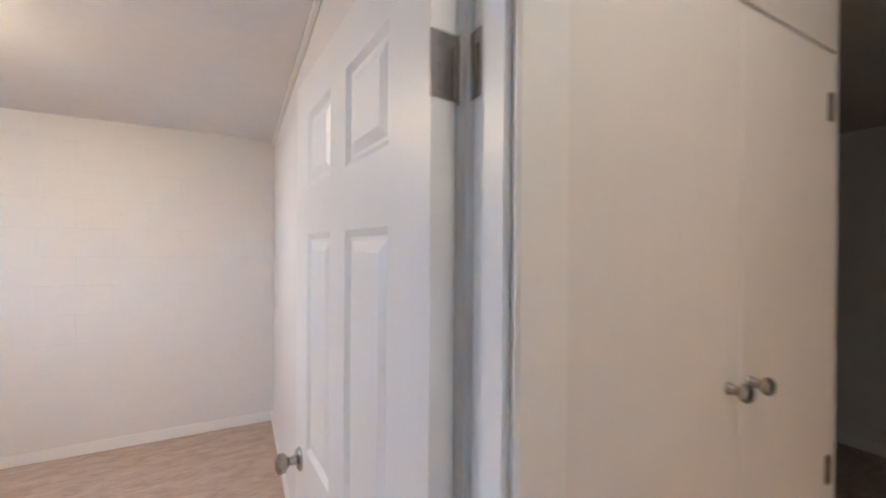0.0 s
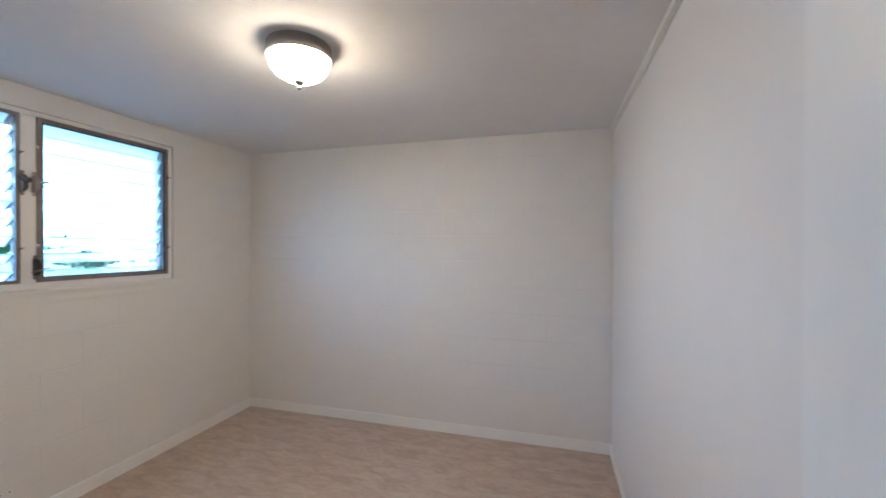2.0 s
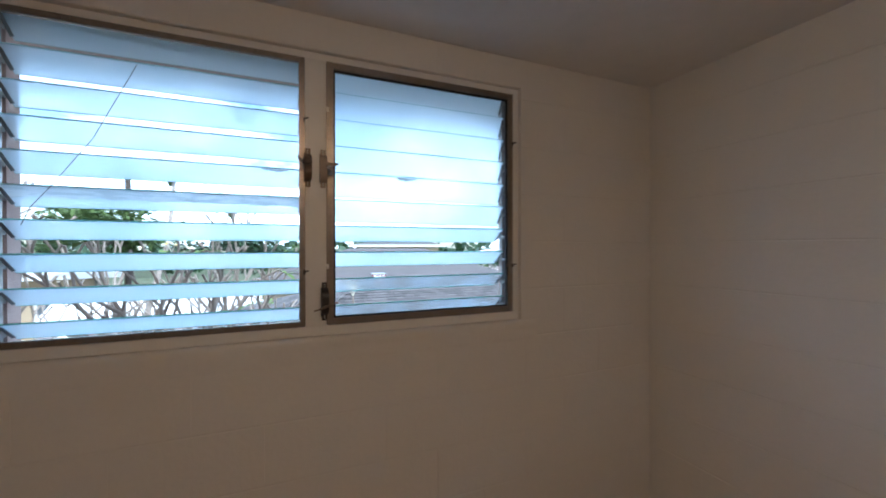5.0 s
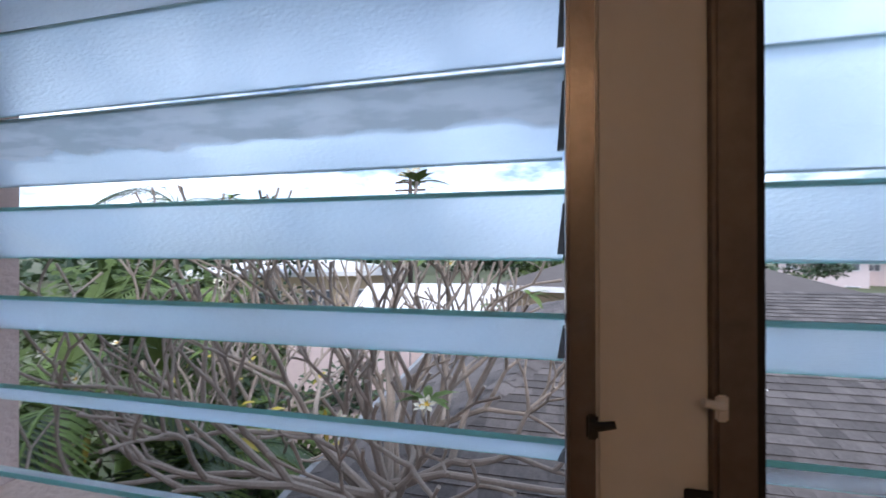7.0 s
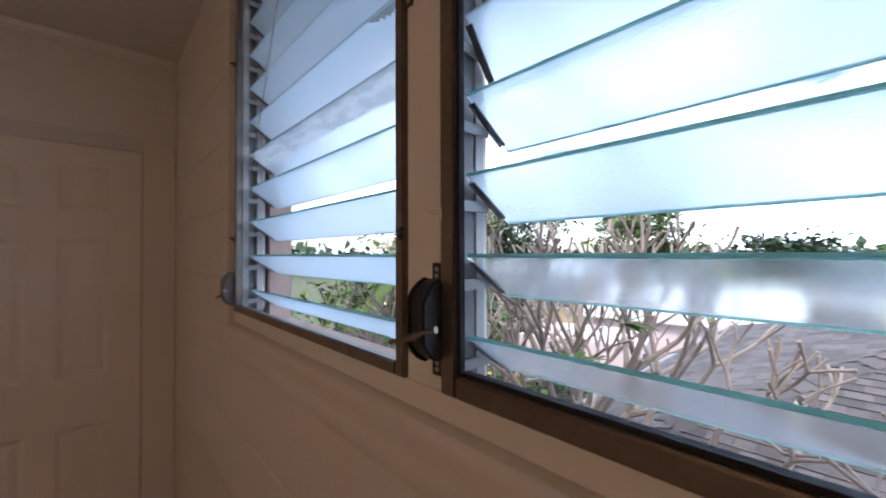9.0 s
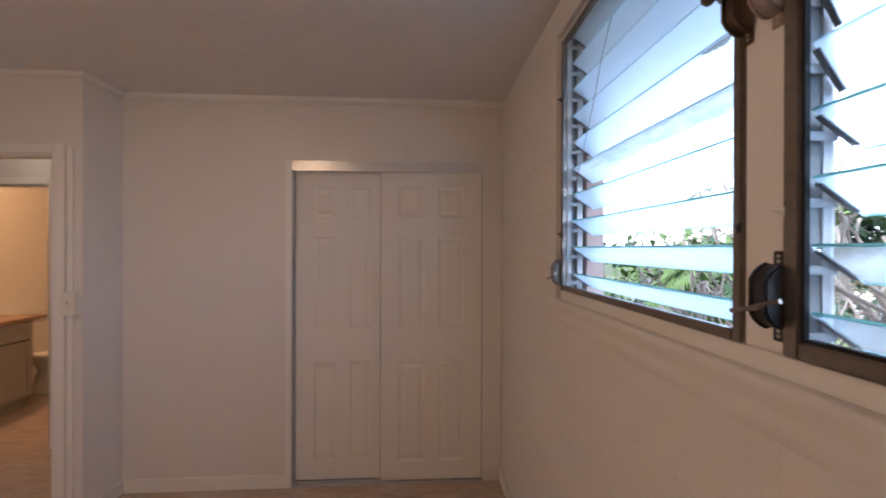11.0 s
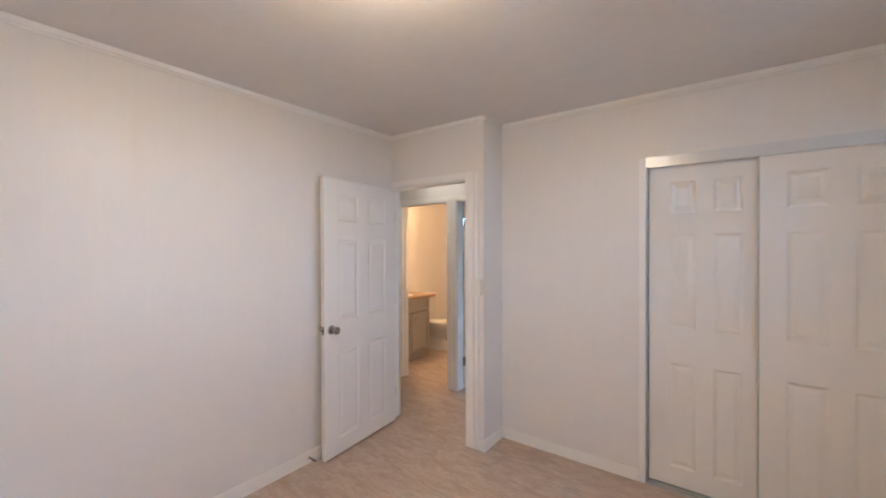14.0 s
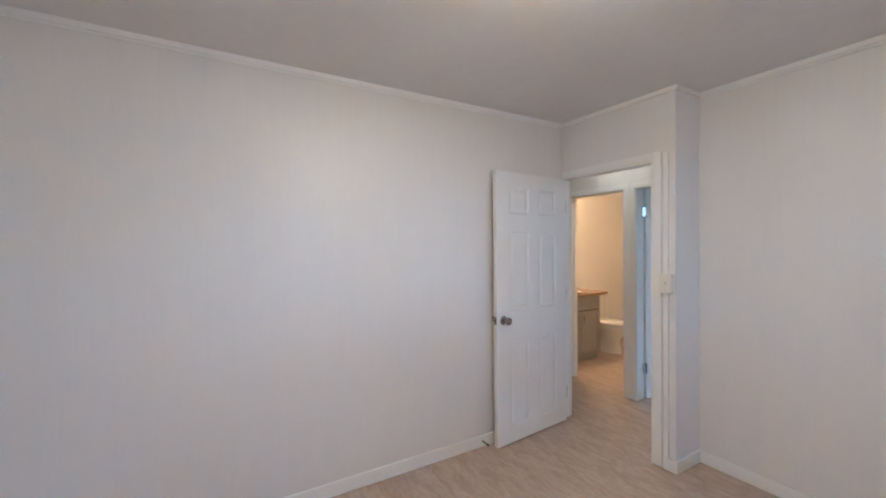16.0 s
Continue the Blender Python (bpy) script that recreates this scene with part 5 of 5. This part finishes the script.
bushy("garden_shrub", "dark leafy shrub behind the plumeria branches", "shrub", -8.0, -1.6, -0.9, 1.4, 1.1, 1700, 0.15, M_LEAF_D, 63, False, "garden shrubs")
bushy("garden_shrub", "leafy green shrub against the house wall", "shrub", -5.2, -2.4, -0.6, 0.9, 1.3, 1300, 0.14, M_LEAF_L, 65, False, "garden shrubs")
bushy("garden_shrub", "dense green shrub under the plumeria branches", "shrub", -7.0, -0.9, -0.9, 1.3, 1.0, 1900, 0.13, M_LEAF, 31, False, "garden shrubs")
bushy("garden_shrub", "dark green shrub below the window", "shrub", -5.8, -1.3, -0.95, 1.1, 1.0, 1500, 0.11, M_LEAF_D, 33, False, "garden shrubs")
bushy("garden_shrub", "light green shrub beside the neighbouring house", "shrub", -7.4, 0.1, -1.6, 0.9, 0.8, 1100, 0.10, M_LEAF_L, 35, False, "garden shrubs")
bushy("garden_shrub", "green shrub with yellowed leaves below the window", "shrub", -5.2, -0.6, -1.5, 0.7, 0.9, 500, 0.12, M_LEAF, 38, False, "garden shrubs")
bushy("broadleaf_tree", "tall dark green tree behind the garden", "tree", -17, -8.5, 2.2, 2.6, 1.5, 2600, 0.30, M_LEAF_D, 41, group="background trees")
bushy("broadleaf_tree", "round green tree behind the garden", "tree", -21, -5.0, 2.4, 2.5, 1.4, 2400, 0.30, M_LEAF, 43, group="background trees")
bushy("broadleaf_tree", "wide green tree behind the white roofs", "tree", -27, -1.5, 1.4, 3.2, 1.3, 2200, 0.34, M_LEAF_D, 45, group="background trees")
bushy("broadleaf_tree", "low green tree behind the brown roof", "tree", -30, 3.0, 0.8, 3.0, 1.2, 1800, 0.36, M_LEAF, 47, group="background trees")
bushy("broadleaf_tree", "small green tree before the pink house", "tree", -22.5, 12.8, 0.3, 0.55, 0.4, 500, 0.16, M_LEAF, 49, group="background trees")
bushy("broadleaf_tree", "green tree between the far houses", "tree", -42, 25, 0.5, 2.2, 1.2, 1200, 0.36, M_LEAF_D, 51, group="background trees")
yl = bmesh.new()
yg = random.Random(5)
for k in range(26):
    o = Vector((yg.uniform(-6.6, -4.9), yg.uniform(-1.8, 0.3), yg.uniform(-0.6, 0.7)))
    leaf(yl, o, Vector((yg.uniform(-1, 1), yg.uniform(-1, 1), yg.uniform(-0.6, 0.5))), Vector((0.5, 0, 1)), yg.uniform(0.10, 0.2), 0.05, 0.3)
tagged(part("fallen_leaves", yl, M_LEAF_Y), "yellowed leaves caught among the plumeria branches", "leaves", kind="stuff")
hb = bmesh.new()
hg = random.Random(12)
for k in range(2600):
    a = radians(hg.uniform(60, 200))
    r = hg.uniform(70, 110)
    o = Vector((-3 - math.sin(a) * r, 1.5 + math.cos(a) * r, 1.7 + hg.uniform(-4, 0.4) + 1.6 * noise.noise(Vector((a * 6, 0, 0)))))
    leaf(hb, o, Vector((hg.uniform(-1, 1), hg.uniform(-1, 1), hg.uniform(0, 1))), rand_dir(), hg.uniform(1.4, 2.6), 1.5, 0.1, 2)
tagged(part("far_woods", hb, M_LEAF_D), "line of far green trees on the horizon", "woods", kind="stuff")


# ---- pieces of walls and roof ----
def block_mesh(w, h):
    """A painted block face with softened edges, in a plane x, z, facing -y."""
    e, c, d = 0.0038, 0.0005, 0.0017
    bm = bmesh.new()
    a = [bm.verts.new(p) for p in ((0, 0, 0), (w, 0, 0), (w, 0, h), (0, 0, h))]
    b = [bm.verts.new((p[0], -d, p[1])) for p in ((c, e), (w - c, e), (w - c, h - e), (c, h - e))]
    bm.faces.new(b)
    for k in range(4):
        j = (k + 1) % 4
        bm.faces.new((a[k], a[j], b[j], b[k]))
    return bm


MESHES = {}


def piece(name, parent, w, h, m, material):
    key = (name, round(w, 3), round(h, 3))
    if key not in MESHES:
        MESHES[key] = mesh_of(name, block_mesh(w, h), material)
    ob = new(name, MESHES[key])
    ob.parent = parent
    ob.matrix_local = m


BLK, CRS, Z0 = 0.433, 0.2145, -0.016
JOINT = 0.0012
for k in range(12):
    za, zb = max(0.0, Z0 + CRS * k), min(H, Z0 + CRS * (k + 1))
    cuts = [x for x in [-1.134 - (0.2165 if k % 2 == 0 else 0) + BLK * n for n in range(-8, 6)] if -3.355 < x < -0.02]
    xs = [-3.355] + cuts + [0.0]
    for a, b in zip(xs, xs[1:]):
        if b - a > 0.03:
            piece("block", wall_block, b - a, zb - za - JOINT, pose(a, LY + GAP - 0.0005, za), M_BLOCK)
    cuts = [y for y in [1.273 + (0.2165 if k % 2 == 0 else 0) + BLK * n for n in range(-8, 8)] if CY < y < LY - 0.02]
    ys = [CY] + cuts + [LY]
    for a, b in zip(ys, ys[1:]):
        rows = [(a, b, za, zb)]
        if zb > WIN_Z0 and za < WIN_Z1 and b > WIN_Y0 and a < WIN_Y1:
            rows = []
            if a < WIN_Y0 - 0.02:
                rows.append((a, WIN_Y0, za, zb))
            if b > WIN_Y1 + 0.02:
                rows.append((WIN_Y1, b, za, zb))
            ca, cb = max(a, WIN_Y0), min(b, WIN_Y1)
            if za < WIN_Z0 - 0.02:
                rows.append((ca, cb, za, WIN_Z0))
            if zb > WIN_Z1 + 0.02:
                rows.append((ca, cb, WIN_Z1, zb))
        for p, q, r1, r2 in rows:
            if q - p > 0.02:
                piece("block", wall_window, q - p, r2 - r1 - JOINT, pose(WX - GAP + 0.0005, p, r1, 0, 0, 90), M_BLOCK)


def board(parent, w, h, m):
    key = ("board", round(w, 3), round(h, 3))
    if key not in MESHES:
        e, d = 0.001, 0.0005
        bm = bmesh.new()
        a = [bm.verts.new(p) for p in ((0, 0, 0), (w, 0, 0), (w, 0, h), (0, 0, h))]
        b = [bm.verts.new((p[0], -d, p[1])) for p in ((e, 0), (w - e, 0), (w - e, h), (e, h))]
        bm.faces.new(b)
        for k in range(4):
            j = (k + 1) % 4
            bm.faces.new((a[k], a[j], b[j], b[k]))
        MESHES[key] = mesh_of("panel", bm, M_PANEL)
    ob = new("panel", MESHES[key])
    ob.parent = parent
    ob.matrix_local = m


def seams(a, b, start, step):
    out = [a]
    n = math.floor((a - start) / step)
    while start + n * step < b - 0.03:
        if start + n * step > a + 0.03:
            out.append(start + n * step)
        n += 1
    return out + [b]


ys = seams(0.0, LY, 1.854, 0.189)
for a, b in zip(ys, ys[1:]):
    board(wall_panel, b - a - 0.0005, H, pose(0.0015, b, 0, 0, 0, -90))
xs = seams(CLX1 + 0.001, JX, -1.714, 0.183)
for a, b in zip(xs, xs[1:]):
    board(wall_closet, b - a - 0.0005, H, pose(b, CY - GAP + 0.0005, 0, 0, 0, 180))
xs = seams(CLX0, CLX1, -1.714, 0.183)
for a, b in zip(xs, xs[1:]):
    board(wall_closet, b - a - 0.0005, H - CLZ - 0.05, pose(b, CY - GAP + 0.0005, CLZ + 0.05, 0, 0, 180))
board(wall_closet, CLX0 - WX, H, pose(CLX0, CY - GAP + 0.0005, 0, 0, 0, 180))

# shingles of the neighbouring roof
slope = math.atan(0.25)
EXPO, TAB = 0.125, 0.145
sg = random.Random(21)
far = bmesh.new()


def shingle_verts(w):
    t, l = 0.012, EXPO * 1.1
    return ((0, 0, 0.004), (w, 0, 0.004), (w, 0, t), (0, 0, t), (0, l, 0.001), (w, l, 0.001))


def shingle_mesh(w):
    bm = bmesh.new()
    v = [bm.verts.new(p) for p in shingle_verts(w)]
    for q in ((0, 1, 2, 3), (3, 2, 5, 4), (0, 3, 4), (1, 5, 2)):
        bm.faces.new([v[k] for k in q])
    return bm


SH = [mesh_of("shingle", shingle_mesh(TAB * f - 0.003), M_ROOF) for f in (0.85, 1.0, 1.15)]
made = 0
courses = int((EX - RX) / math.cos(slope) / EXPO)
for c in range(courses + 1):
    x = EX - c * EXPO * math.cos(slope)
    y = hip_y(x) + 0.02 + sg.uniform(0, 0.1)
    while y < FY - 0.4:
        k = sg.randrange(3)
        w = TAB * (0.85, 1.0, 1.15)[k]
        m = pose(x, y, roof_z(x) + 0.002, 0, 0, 90) @ pose(0, 0, 0, math.degrees(slope)) @ pose(0, 0, sg.uniform(0, 0.004))
        if made < 300 and -7.6 < x < -5.6 and y < 5.2:
            ob = new("shingle", SH[k])
            ob.parent = roof
            ob.matrix_local = m
            made += 1
        else:
            v = [far.verts.new(m @ Vector(p)) for p in shingle_verts(w - 0.003)]
            for q in ((0, 1, 2, 3), (3, 2, 5, 4), (0, 3, 4), (1, 5, 2)):
                far.faces.new([v[i] for i in q])
        y += w
# hip caps and the side slope
for k in range(34):
    u = k / 34
    a = Vector((EX, EY, EZ)).lerp(Vector((RX, RY, RZ)), u)
    d = (Vector((RX, RY, RZ)) - Vector((EX, EY, EZ))).normalized()
    s = d.cross(Vector((0, 0, 1))).normalized()
    n = [far.verts.new(a + s * p + Vector((0, 0, q)) + d * e) for p, q, e in ((-0.14, -0.012, 0), (0, 0.035, 0), (0.14, 0.0, 0), (-0.14, -0.022, 0.22), (0, 0.022, 0.22), (0.14, -0.01, 0.22))]
    far.faces.new((n[0], n[1], n[4], n[3]))
    far.faces.new((n[1], n[2], n[5], n[4]))
ss = (RZ - EZ) / (RY - EY)
for c in range(24):
    y = EY + c * 0.145
    x = RX - 5.2 * (RY - y) / (RY - EY) + 0.15
    edge = EX + (RX - EX) * (y - EY) / (RY - EY)
    while x < edge - 0.2:
        w = sg.uniform(0.25, 0.35)
        z = EZ + ss * (y - EY) + sg.uniform(0.002, 0.006)
        v = [far.verts.new(p) for p in ((x, y, z), (x + w - 0.006, y, z), (x + w - 0.006, y, z + 0.012), (x, y, z + 0.012), (x, y + 0.155, z + 0.155 * ss), (x + w - 0.006, y + 0.155, z + 0.155 * ss))]
        for q in ((0, 1, 2, 3), (3, 2, 5, 4), (0, 3, 4), (1, 5, 2)):
            far.faces.new([v[i] for i in q])
        x += w
me = bpy.data.meshes.new("shingles")
far.to_mesh(me)
far.free()
M_SH = mat("grey_brown_shingles_joined", (0.115, 0.102, 0.097), 0.95, var=0.2, scale=5, bump=0.5, bump_scale=120)
nn, ll = M_SH.node_tree.nodes, M_SH.node_tree.links
geo, hsv, mr = nn.new("ShaderNodeNewGeometry"), nn.new("ShaderNodeHueSaturation"), nn.new("ShaderNodeMapRange")
mr.inputs["To Min"].default_value, mr.inputs["To Max"].default_value = 0.68, 1.32
bsdf = nn["Principled BSDF"]
src = bsdf.inputs["Base Color"].links[0].from_socket
ll.new(geo.outputs["Random Per Island"], mr.inputs["Value"])
ll.new(mr.outputs["Result"], hsv.inputs["Value"])
ll.new(src, hsv.inputs["Color"])
ll.new(hsv.outputs["Color"], bsdf.inputs["Base Color"])
me.materials.append(M_SH)
shs = new("shingles", me)
shs.parent = roof
shs["kind"] = "stuff"
